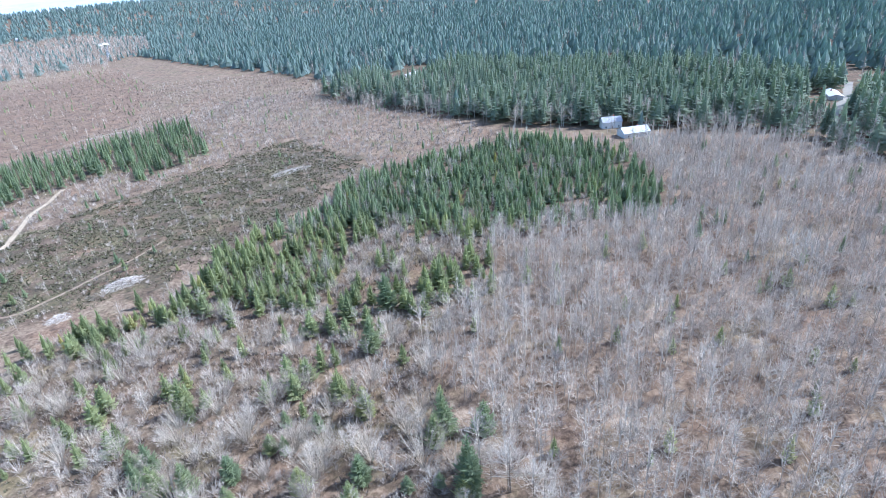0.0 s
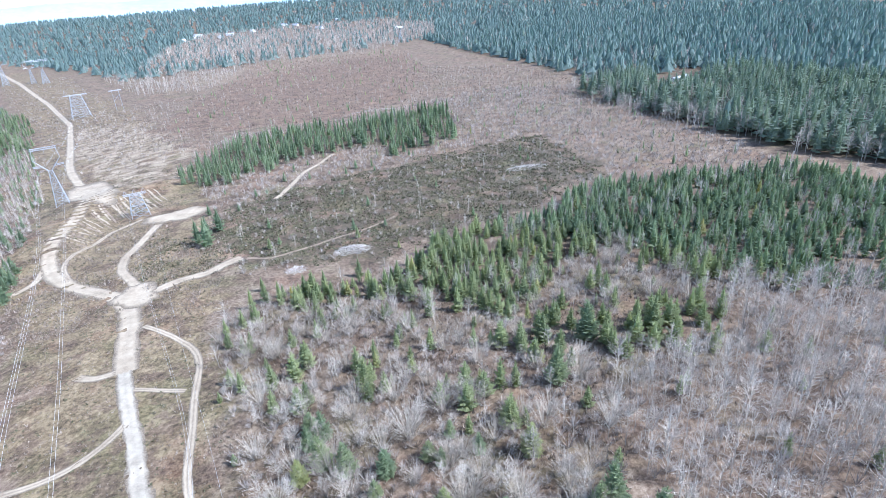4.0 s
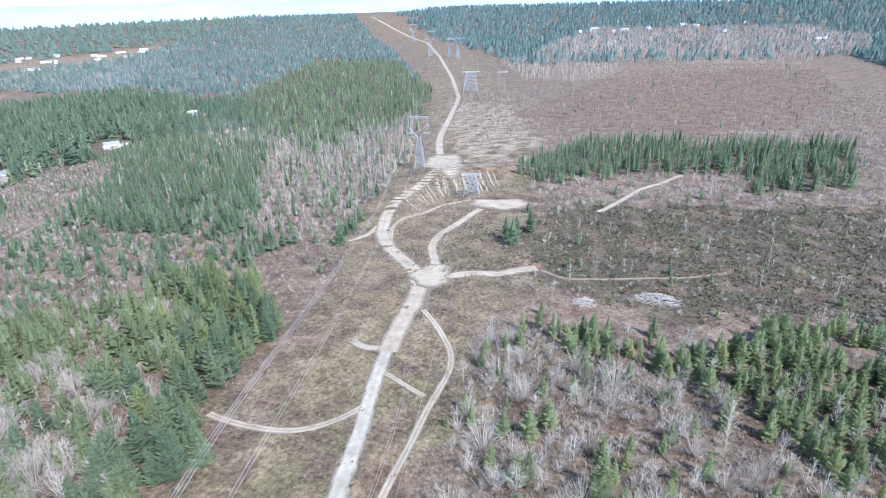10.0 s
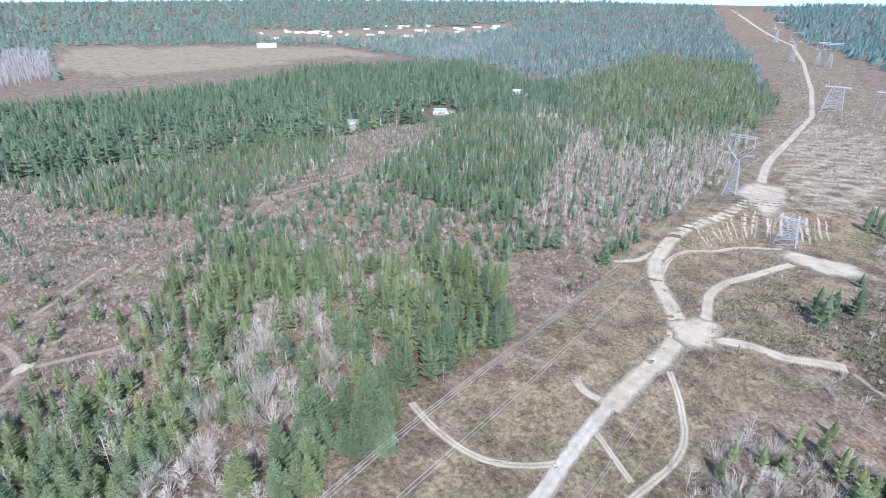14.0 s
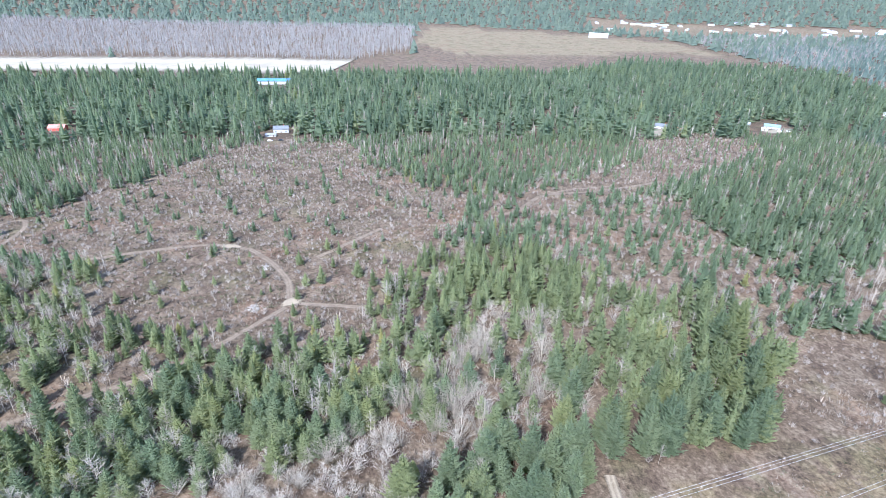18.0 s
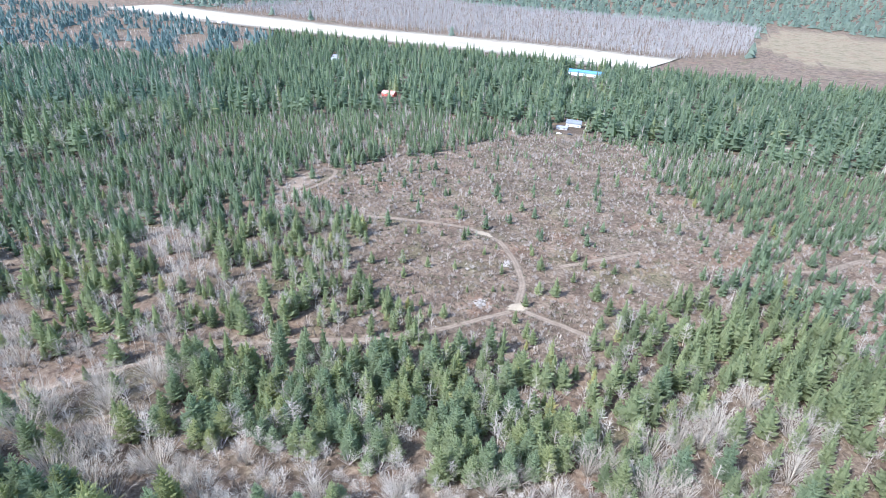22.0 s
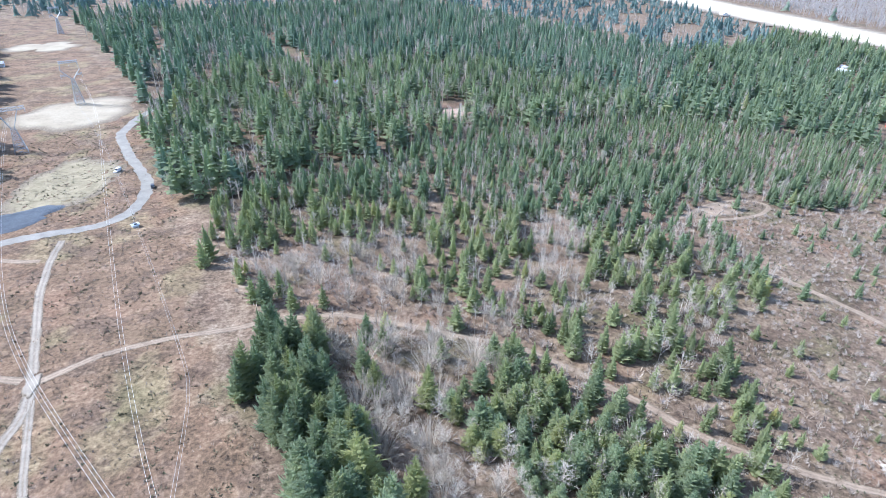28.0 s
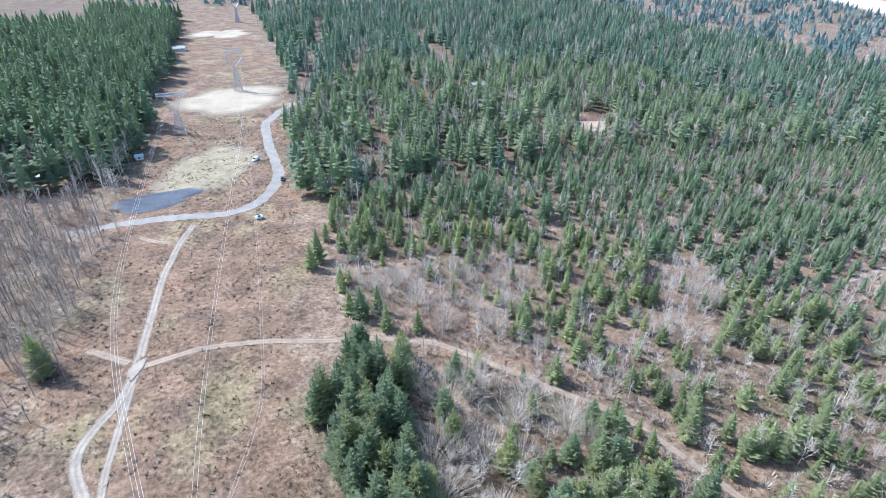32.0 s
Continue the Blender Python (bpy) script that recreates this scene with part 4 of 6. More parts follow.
FIR_KNOT = [(-227, 88), (-256, 116), (-263, 141), (-220, 149), (-200, 150), (-200, 126), (-203, 94)]
SLOPE_KNOT = [(-186, -20), (-192, -16), (-203, -2), (-197, 10), (-181, -4)]
FIR_LOBE = [(102, 149), (110, 154), (133, 136), (116, 115), (82, 130), (57, 139), (65, 160)]
PLANTING = [
    (EAST_MIX, dict(fir=(8.6, 0.4, 1.05, 0.5), bush=(4.0, 0.4, 1.3, 0.06), alder=(6.6, 0.5, 1.15, 0.2), maple=(12, 1.5, 2.5, 0.15))),
    (NORTH_BRUSH, dict(bush=(5.2, 0.45, 1.15, 0.2), alder=(12, 0.45, 1.05, 0.35), fir=(24, 0.35, 0.8, 0.4))),
    (SCRUB_NORTH, dict(bush=(7.5, 0.3, 0.8, 0.35), alder=(17, 0.45, 1.0, 0.35), fir=(32, 0.35, 0.8, 0.4))),
    (ALDER_WOOD, dict(alder=(4.4, 0.9, 1.75, 0.1), fir=(21, 0.5, 0.9, 0.3), bush=(6.0, 0.7, 1.5, 0.2))),
    (FIR_BAND, dict(fir=(4.9, 0.65, 1.2, 0.12), alder=(9.0, 0.8, 1.3, 0.3), bush=(12, 0.5, 1.0, 0.2))),
    (FIR_LOBE, dict(fir=(6.0, 0.7, 1.2, 0.2), bush=(8, 0.6, 1.2, 0.1))),
    (FIR_CLUMP, dict(fir=(6.3, 0.7, 1.5, 0.26), alder=(13, 0.6, 1.1, 0.3))),
    (WEST_MIX, dict(fir=(5.9, 0.6, 1.3, 0.22), alder=(7.8, 0.6, 1.2, 0.3), bush=(5.4, 0.5, 1.3, 0.15))),
    (DENSE_SOUTH, dict(fir=(6.2, 0.75, 1.4, 0.2), alder=(7.2, 0.7, 1.3, 0.3), bush=(6.5, 0.5, 1.2, 0.2))),
    (DENSE_SLOPE, dict(fir=(6.2, 0.75, 1.35, 0.2), alder=(7.6, 0.7, 1.3, 0.3), bush=(6.5, 0.5, 1.2, 0.2))),
    (DENSE_WEST, dict(fir=(6.3, 0.7, 1.4, 0.16), alder=(12, 0.6, 1.3, 0.4), bush=(8, 0.5, 1.2, 0.2))),
    (GULCH_FIRS, dict(fir=(6.0, 0.8, 1.6, 0.2), alder=(10, 0.7, 1.3, 0.3), bush=(8, 0.5, 1.2, 0.2))),
    (PLANTED, dict(fir=(5.4, 0.55, 1.0, 0.1), alder=(17, 0.5, 0.9, 0.4), bush=(8, 0.4, 0.9, 0.2))),
    (SPARSE, dict(fir=(6.4, 0.4, 1.0, 0.3), alder=(14, 0.4, 0.9, 0.3), bush=(4.9, 0.4, 1.0, 0.1))),
    (BRUSH_WEST, dict(fir=(9, 0.3, 0.85, 0.45), bush=(5.5, 0.3, 0.9, 0.2))),
    (BROWN_NW, dict(fir=(10.5, 0.5, 1.2, 0.35), alder=(8.0, 0.6, 1.2, 0.15), bush=(5.5, 0.5, 1.1, 0.1))),
    (SOUTH_MIX, dict(fir=(6.2, 0.65, 1.3, 0.26), alder=(6.0, 0.6, 1.2, 0.2), bush=(5.0, 0.5, 1.2, 0.1))),
    (ALDER_PATCH, dict(alder=(4.4, 0.7, 1.25, 0.05), fir=(18, 0.6, 1.0, 0.2))),
    (GREY_BY_TRACK, dict(alder=(5.2, 0.7, 1.25, 0.1), fir=(11, 0.6, 1.2, 0.3), bush=(5, 0.5, 1.2, 0.1), maple=(14, 1.4, 2.2, 0.2))),
    (GREY_SLOPE, dict(alder=(4.6, 0.8, 1.4, 0.05), fir=(15, 0.6, 1.2, 0.3), bush=(6, 0.5, 1.2, 0.1))),
    (TRACK_BRUSH, dict(fir=(19, 0.5, 1.1, 0.3), alder=(6.2, 0.7, 1.2, 0.2), bush=(4.4, 0.5, 1.2, 0.05), maple=(11, 1.5, 2.4, 0.2))),
    (MAPLE_DELL, dict(maple=(9.0, 1.7, 2.8, 0.05), bush=(4.6, 0.6, 1.4, 0.1), fir=(22, 0.7, 1.1, 0.2), alder=(8.0, 0.7, 1.1, 0.2))),
    (GREY_DELL, dict(alder=(5.6, 0.7, 1.2, 0.1), maple=(11, 1.5, 2.3, 0.1), fir=(13, 0.7, 1.2, 0.3), bush=(5, 0.5, 1.2, 0.1))),
    (DELL_FIRS, dict(fir=(5.6, 0.95, 1.5, 0.12), maple=(16, 1.3, 2.0, 0.2), bush=(5.5, 0.6, 1.2, 0.1))),
    (YOUNG_BAND, dict(fir=(4.5, 0.85, 1.4, 0.06), alder=(8.0, 0.8, 1.3, 0.2), maple=(22, 1.5, 2.3, 0.2))),
    (MAPLE_STRIP, dict(maple=(10, 1.6, 2.7, 0.1), alder=(6.5, 0.6, 1.1, 0.15), fir=(8.2, 0.8, 1.45, 0.25), bush=(6, 0.6, 1.4, 0.1))),
    (EDGE_BELT, dict(fir=(5.6, 0.85, 1.6, 0.16), alder=(9.5, 0.7, 1.2, 0.3), bush=(8, 0.6, 1.2, 0.2))),
    (PALE_STRIP, dict(alder=(4.6, 0.55, 1.0, 0.05), maple=(13, 1.2, 2.0, 0.2), fir=(13, 0.7, 1.2, 0.3), bush=(6, 0.7, 1.5, 0.1))),
    (FIR_KNOT, dict(fir=(4.8, 0.9, 1.45, 0.05), alder=(14, 0.6, 1.0, 0.3))),
    (WEST_OPEN, dict(bush=(3.9, 0.28, 0.72, 0.12), fir=(11, 0.3, 0.85, 0.5), alder=(12, 0.3, 0.7, 0.4))),
    (SLOPE_KNOT, dict(fir=(4.4, 0.55, 0.95, 0.0))),
    (HEATH_WEST, dict(bush=(5.0, 0.3, 0.7, 0.2), fir=(26, 0.4, 0.8, 0.3))),
    (WOOD_EDGE, dict(fir=(5.5, 1.1, 2.0, 0.12), bush=(9, 0.5, 1.1, 0.2), alder=(13, 0.7, 1.1, 0.3))),
    (BIG_FIRS, dict(fir=(4.9, 1.45, 2.1, 0.0))),
]


def zone_weave(x, y):
    """Uneven zone edges, the same on both sides."""
    return x + 4 * wave_noise(x, y, 40, 51) + 2.5 * wave_noise(x, y, 12, 53), y + 4 * wave_noise(x, y, 40, 52) + 2.5 * wave_noise(x, y, 12, 54)


for i, (poly, kinds) in enumerate(PLANTING):
    for j, kind in enumerate(("fir", "alder", "bush", "maple")):
        if kind not in kinds:
            continue
        gap, lo, hi, open_share = kinds[kind]
        wide = [(px + sx * 12, py + sy * 12) for px, py in poly for sx in (-1, 1) for sy in (-1, 1)]
        lo_x, hi_x, lo_y, hi_y = min(p[0] for p in wide), max(p[0] for p in wide), min(p[1] for p in wide), max(p[1] for p in wide)
        px_, py_ = spread([(lo_x, lo_y), (hi_x, lo_y), (hi_x, hi_y), (lo_x, hi_y)], gap, 500 + 10 * i + j, 0.0, 30, 1.8 if kind != "maple" else 2.6)
        wx, wy = zone_weave(px_, py_)
        keep = inside(wx, wy, poly)
        for later, _ in PLANTING[i + 1:]:
            keep &= ~inside(wx, wy, later)
        px_, py_ = px_[keep], py_[keep]
        if open_share and len(px_):
            n1 = wave_noise(px_, py_, 26, 600 + 10 * i + j) + 0.6 * wave_noise(px_, py_, 9, 601 + 10 * i + j)
            keep = n1 > np.quantile(n1, open_share)
            px_, py_ = px_[keep], py_[keep]
        pool(kind, px_, py_, lo, hi, 700 + 10 * i + j, 0.15)

HUB = (-40, 40)


def thing_of(name, label, trunk_me, crown_me, crown_name):
    e = new(name)
    t, c = new("trunk", trunk_me), new(crown_name, crown_me)
    t.parent = c.parent = e
    return tagged(e, label, "tree")


def trunk_mesh(name, tall, r):
    v, f = stem((0, 0, -0.3), (0.05, 0.02, tall), r, r * 0.25, 6)
    return mesh_of(name, v, f, BARK, np.zeros(len(v)))


def build_plants(kind, count, near_shapes, mid_shapes, name, label, far_label, material, trunk_tall, trunk_r, crown_name, far_shapes, close_shapes):
    p = np.concatenate(pools[kind])
    d = np.hypot(p[:, 0] - HUB[0], p[:, 1] - HUB[1])
    first = np.argsort(d - 140 * np.clip(p[:, 2] - 1, 0, 1) * (kind == "fir"))
    p, d = p[first], d[first]
    q = np.random.RandomState(count)
    models = []
    for k, (v, f) in enumerate(near_shapes):
        crown = mesh_of(name + "_crown", v, f, material, np.full(len(v), (0.42 if kind == "alder" else 0.24) + 0.60 * k / len(near_shapes)))
        models.append(thing_of(name, label, trunk_mesh(name + "_trunk", trunk_tall, trunk_r), crown, crown_name))
    for i in range(min(count, len(p))):
        x, y, s = p[i]
        m = Matrix.LocRotScale((x, y, ground_z(x, y)), Euler((q.uniform(-0.04, 0.04), q.uniform(-0.04, 0.04), q.uniform(0, 6.28))), None)
        # big old firs get darker crowns, partly to stand for their shade
        pick = i % len(models) if kind != "fir" else int(np.clip((1.95 - s) * 5.5 + q.uniform(-1.2, 1.2), 0, len(models) - 1))
        ob = models[i] if i < len(models) else copy_thing(models[pick], m)
        ob.matrix_basis = m @ Matrix.Diagonal((s * q.uniform(0.85, 1.15), s * q.uniform(0.85, 1.15), s, 1))
        ob["group"] = far_label
    p, d = p[count:], d[count:]
    slim = q.uniform(0.8, 1.2, len(p))
    for shapes, k, more in ((close_shapes, d < 235, ""), (mid_shapes, (d >= 235) & (d < 400), " beyond the tracks"), (far_shapes, d >= 400, " further off")):
        # fir tint darkens with size: part age, part painted shade of dense stands
        stuff(name.replace("bush", "bushe") + "s", far_label + more, "trees", shapes, p[k, 0], p[k, 1], p[k, 2], material, count + 5, (0.05, 1.05 - 0.5 * np.clip(p[k, 2] - 0.9, 0, 1)) if kind == "fir" else (0.05, 1.05), slim[k])


build_plants("fir", 300, FIRS, FIRS_MID, "fir_tree", "young dark-green fir tree with a pointed crown", "young dark-green fir trees among brown brush", FIR, 8.5, 0.14, "crown", FIRS_FAR, FIRS_CLOSE)
build_plants("alder", 280, ALDERS, ALDERS_MID, "alder_tree", "leafless pale grey alder tree with fine twigs", "leafless grey alder trees among the firs", TWIGS, 8.8, 0.10, "crown", ALDERS_FAR, ALDERS_CLOSE)
build_plants("maple", 190, BUSHES, BUSHES_CLOSE, "maple_bush", "large leafless many-stemmed pale grey maple", "large leafless maples among the firs", PALE, 0.5, 0.12, "crown", BUSHES_MID, BUSHES_CLOSE)
build_plants("bush", 120, BUSHES_NEAR, BUSHES_MID, "willow_bush", "small leafless grey-brown bush of thin stems", "small leafless bushes in the brush", SHRUB, 0.4, 0.08, "crown", BUSHES_FAR, BUSHES_MID)


def wood(name, label, shapes, poly, gap, lo, hi, material, seed, patchy=0.0, patch=60, bare=(), tone=(0.0, 1.0), slim=(0.8, 1.2)):
    x, y = spread(poly, gap, seed, patchy, patch, 3.0, bare)
    q = np.random.RandomState(seed)
    stuff(name, label, "woods", shapes, x, y, q.uniform(lo, hi, len(x)), material, seed, tone, q.uniform(*slim, len(x)))


NEAR_NE = [(330, 640), (327, 420), (326, 335), (350, 245), (380, 200), (398, 150), (372, 52), (360, -20), (520, -60), (620, 300), (560, 640), (460, 700)]
NEAR_S = [(-32, -200), (-14, -240), (8, -385), (-60, -560), (-330, -560), (-420, -330), (-215, -300), (-132, -255), (-75, -226)]
RIVER_WOOD = [(-1560, -1500), (-1555, -260), (-1500, -40), (-1750, 130), (-2500, 180), (-2500, -1400)]
# woods in FIR_HAZY carry painted haze in their colour
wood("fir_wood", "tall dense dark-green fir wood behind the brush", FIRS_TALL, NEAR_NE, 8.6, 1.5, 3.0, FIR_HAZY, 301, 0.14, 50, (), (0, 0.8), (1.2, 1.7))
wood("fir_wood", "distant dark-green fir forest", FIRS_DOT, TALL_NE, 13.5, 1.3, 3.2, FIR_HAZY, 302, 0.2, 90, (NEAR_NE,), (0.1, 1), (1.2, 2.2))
wood("bare_wood", "leafless grey trees along the forest edge", ALDERS_MID, [(330, 690), (300, 430), (325, 300), (350, 190), (370, 30), (520, 60), (430, 420), (440, 700)], 8, 1.2, 2.2, TWIGS, 303, 0.3)
wood("bare_wood", "leafless grey trees in the far forest", ALDERS_FAR, TALL_NE, 21, 1.6, 2.5, TWIGS, 317, 0.45, 120, (), (0, 1), (1.2, 1.7))
wood("fir_wood", "tall fir and cedar wood with bare trunks", FIRS_TALL, NEAR_S, 8.8, 1.1, 2.5, FIR, 304, 0.3, 36, (), (0.05, 0.85), (1.15, 1.75))
wood("bare_wood", "leafless grey trees among the tall firs", ALDERS_MID, NEAR_S, 9, 1.1, 2.1, TWIGS, 318, 0.35)
wood("fir_wood", "dark fir forest beyond the clearing", FIRS_FAR, TALL_S, 12.5, 1.3, 2.7, FIR_TALL, 305, 0.28, 70, (NEAR_S,), (0, 1), (1.1, 1.6))
wood("bare_wood", "leafless grey trees in the southern forest", ALDERS_FAR, TALL_S, 15, 1.5, 2.4, TWIGS, 319, 0.5, 110, (NEAR_S,), (0, 1), (1.1, 1.6))
wood("fir_wood", "tall dark fir wood beside the power lines", FIRS_TALL, [(72, -240), (100, -297), (140, -440), (230, -700), (420, -700), (300, -200), (140, -200)], 8.8, 1.9, 3.0, FIR_TALL, 306, 0.1, 60, (), (0, 0.6), (1.1, 1.6))
wood("bare_wood", "leafless grey trees at the wood's edge", ALDERS_MID, [(60, -200), (80, -270), (110, -330), (180, -240), (150, -180)], 7, 1.1, 1.9, TWIGS, 307, 0.2)
wood("fir_wood", "dark-green fir forest on the western slope", FIRS_FAR, WEST_TALL, 12.6, 1.1, 2.8, FIR_TALL, 308, 0.2, 60, (), (0, 1), (1.2, 1.8))
wood("fir_wood", "tall firs standing before the sandy river", FIRS_FAR, [(-1100, -900), (-1215, -900), (-1210, 300), (-1300, 620), (-1200, 640), (-1110, 300)], 15, 1.7, 3.2, FIR_TALL, 325, 0.45, 70, (), (0, 1), (0.9, 1.3))
wood("bare_wood", "leafless grey trees on the western slope", ALDERS_FAR, WEST_TALL, 24, 1.3, 2.0, TWIGS, 320, 0.45, 80, (), (0, 1), (1.1, 1.6))
wood("young_fir_wood", "dense young fir plantation by the power lines", FIRS_FAR, YOUNG_NW, 10.5, 0.8, 1.8, FIR_TALL, 309, 0.34, 45, (), (0.1, 1), (1.0, 1.4))
wood("bare_wood", "leafless grey trees beside the plantation", ALDERS_FAR, [(-200, 400), (-240, 510), (-340, 790), (-320, 620), (-330, 480), (-480, 640), (-640, 700), (-560, 560)], 10, 0.8, 1.5, SHRUB, 310, 0.15)
GREY_N = [(-420, 1800), (-120, 1760), (330, 1820), (470, 1950), (620, 2500), (500, 3000), (-380, 3050), (-480, 2500)]
FAR_N = [(-100, 1720), (330, 1790), (420, 1950), (1000, 2150), (1800, 1600), (3000, 2400), (1500, 4300), (-1600, 4300), (-1750, 3600), (-620, 2020), (-420, 1640)]
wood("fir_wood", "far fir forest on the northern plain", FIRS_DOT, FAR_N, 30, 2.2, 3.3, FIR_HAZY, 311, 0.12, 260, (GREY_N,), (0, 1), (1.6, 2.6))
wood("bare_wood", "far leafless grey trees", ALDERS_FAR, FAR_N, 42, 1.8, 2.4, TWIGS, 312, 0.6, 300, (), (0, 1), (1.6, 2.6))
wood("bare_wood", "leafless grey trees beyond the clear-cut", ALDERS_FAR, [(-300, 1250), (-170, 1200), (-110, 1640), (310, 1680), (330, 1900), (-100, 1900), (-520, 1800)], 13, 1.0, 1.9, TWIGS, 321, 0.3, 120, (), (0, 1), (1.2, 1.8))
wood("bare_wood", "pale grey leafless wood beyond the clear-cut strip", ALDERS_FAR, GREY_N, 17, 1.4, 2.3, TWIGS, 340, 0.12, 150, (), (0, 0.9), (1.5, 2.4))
wood("fir_wood", "scattered haze-tinted firs in the grey wood", FIRS_DOT, GREY_N, 34, 1.4, 2.2, FIR_HAZY, 341, 0.5, 120, (), (0, 1), (1.5, 2.2))
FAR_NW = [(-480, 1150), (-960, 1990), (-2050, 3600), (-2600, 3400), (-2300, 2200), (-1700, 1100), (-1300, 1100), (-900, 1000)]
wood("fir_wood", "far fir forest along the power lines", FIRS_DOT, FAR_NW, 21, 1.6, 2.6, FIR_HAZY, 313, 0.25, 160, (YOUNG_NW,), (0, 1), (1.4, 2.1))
wood("bare_wood", "far leafless grey trees in the north-west", ALDERS_FAR, FAR_NW, 26, 1.5, 2.2, TWIGS, 322, 0.4, 160, (YOUNG_NW,), (0, 1), (1.4, 2.1))
FAR_W = [(-1560, -1700), (-1560, -50), (-1720, 150), (-2650, 200), (-2400, 760), (-2050, 1090), (-1500, 1090), (-1700, 1200), (-2600, 3400), (-4000, 1800), (-4300, -1800)]
wood("bare_wood", "grey leafless riverside wood beyond the sand", ALDERS_FAR, RIVER_WOOD, 15, 1.7, 2.6, GREYWOOD, 314, 0.05, 90, (), (0, 0.8), (1.8, 2.8))
wood("bare_wood", "grey leafless wood behind the far field", ALDERS_FAR, [(-1300, 1100), (-1640, 1080), (-2050, 1120), (-2300, 1500), (-2200, 2300), (-1800, 1700)], 18, 1.6, 2.4, GREYWOOD, 323, 0.15, 120, (VILLAGE,), (0, 0.8), (1.6, 2.4))
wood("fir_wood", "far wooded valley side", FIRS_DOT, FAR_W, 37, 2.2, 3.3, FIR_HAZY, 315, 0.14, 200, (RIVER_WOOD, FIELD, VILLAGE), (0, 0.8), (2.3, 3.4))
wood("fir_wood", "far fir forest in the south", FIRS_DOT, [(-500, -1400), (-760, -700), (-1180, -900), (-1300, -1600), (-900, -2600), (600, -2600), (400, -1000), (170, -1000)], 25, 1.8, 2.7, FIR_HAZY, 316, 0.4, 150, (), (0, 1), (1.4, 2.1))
wood("bare_wood", "far leafless trees in the south", ALDERS_FAR, [(-500, -1400), (-760, -700), (-1180, -900), (-1300, -1600), (-900, -2600), (600, -2600), (400, -1000), (170, -1000)], 24, 1.5, 2.2, TWIGS, 324, 0.4, 150, (), (0, 1), (1.4, 2.1))


# low plants
def scrub(name, label, shapes, poly, gap, lo, hi, material, seed, patchy, bare=()):
    x, y = spread(poly, gap, seed, patchy, 18, 0.3, bare)
    q = np.random.RandomState(seed)
    stuff(name, label, "scrub", shapes, x, y, q.uniform(lo, hi, len(x)), material, seed)


scrub("heath_scrub", "low dark green-brown scrub", TUFTS_LOW, SCRUB_NORTH, 2.0, 0.7, 1.5, HEATH, 401, 0.25)
scrub("dry_brush", "dry brown brush and dead stems", TUFTS, EAST_MIX, 2.0, 0.7, 1.8, SCRUB, 402, 0.2)
scrub("dry_brush", "dry brown undergrowth below the bare trees", TUFTS, ALDER_WOOD, 4.2, 0.6, 1.4, SCRUB, 403, 0.2)
scrub("dry_brush", "dry brown brush along the power lines", TUFTS, [p for p in ROW if -450 < p[1] < 600], 2.3, 0.35, 0.95, SCRUB, 404, 0.3)
scrub("heath_scrub", "patches of low dark scrub in dry grass", TUFTS_LOW, [p for p in ROW if -450 < p[1] < 600], 2.7, 0.35, 0.85, HEATH, 405, 0.55)
scrub("dry_brush", "dry brown brush between the young firs", TUFTS, WEST_MIX, 4.8, 0.9, 2.0, SCRUB, 406, 0.25)
scrub("heath_scrub", "low dark scrub on the cleared slope", TUFTS_LOW, WEST_OPEN, 3.2, 0.5, 1.2, HEATH, 407, 0.45)
scrub("dry_brush", "grey-brown brush beyond the dark scrub", TUFTS, NORTH_BRUSH, 4.4, 0.8, 1.8, SCRUB, 408, 0.3)
scrub("dry_brush", "red-brown brush on the far clear-cut", TUFTS, CLEARCUT, 9, 1.2, 3.2, SCRUB, 409, 0.35)
wood("bare_wood", "low leafless bushes on the far clear-cut", ALDERS_FAR, CLEARCUT, 20, 0.4, 0.9, TWIGS, 326, 0.5, 90, (), (0, 0.9), (1.4, 2.2))
wood("young_fir_wood", "scattered small firs on the far clear-cut", FIRS_FAR, CLEARCUT, 34, 0.5, 1.1, FIR, 327, 0.55, 110)
wood("bare_wood", "dense leafless brown-grey trees beside the power lines", ALDERS_MID, BARE_SE, 4.4, 0.9, 1.5, SCRUB, 328, 0.08, 30, (), (0.2, 1.0), (1.2, 1.8))
wood("bare_wood", "leafless grey trees between the young plantation firs", ALDERS_FAR, YOUNG_NW, 17, 0.9, 1.5, TWIGS, 329, 0.4, 60, (), (0, 0.8), (1.2, 1.8))
wood("young_fir_wood", "fir wood between the plantation and the slope", FIRS_FAR, [(-560, 560), (-480, 640), (-850, 1000), (-920, 960), (-640, 620)], 11, 0.9, 1.9, FIR_TALL, 330, 0.2, 60, (), (0, 1), (1.0, 1.4))
scrub("dry_brush", "reddish brown brush between the dirt roads", TUFTS, [(-145, 205), (-165, 275), (-160, 330), (-130, 360), (-75, 350), (-58, 280), (-50, 215), (-62, 200), (-100, 215)], 1.9, 0.7, 1.6, SCRUB, 410, 0.35)
scrub("heath_scrub", "dark green scrub beside the road junction", TUFTS_LOW, [(-95, 250), (-60, 256), (-40, 270), (-50, 320), (-92, 335), (-98, 290)], 2.0, 0.6, 1.3, HEATH, 411, 0.4)
scrub("dry_brush", "brown brush and branches left on the cleared strip", TUFTS, BRUSH_WEST, 3.6, 0.9, 2.0, SCRUB, 412, 0.2)
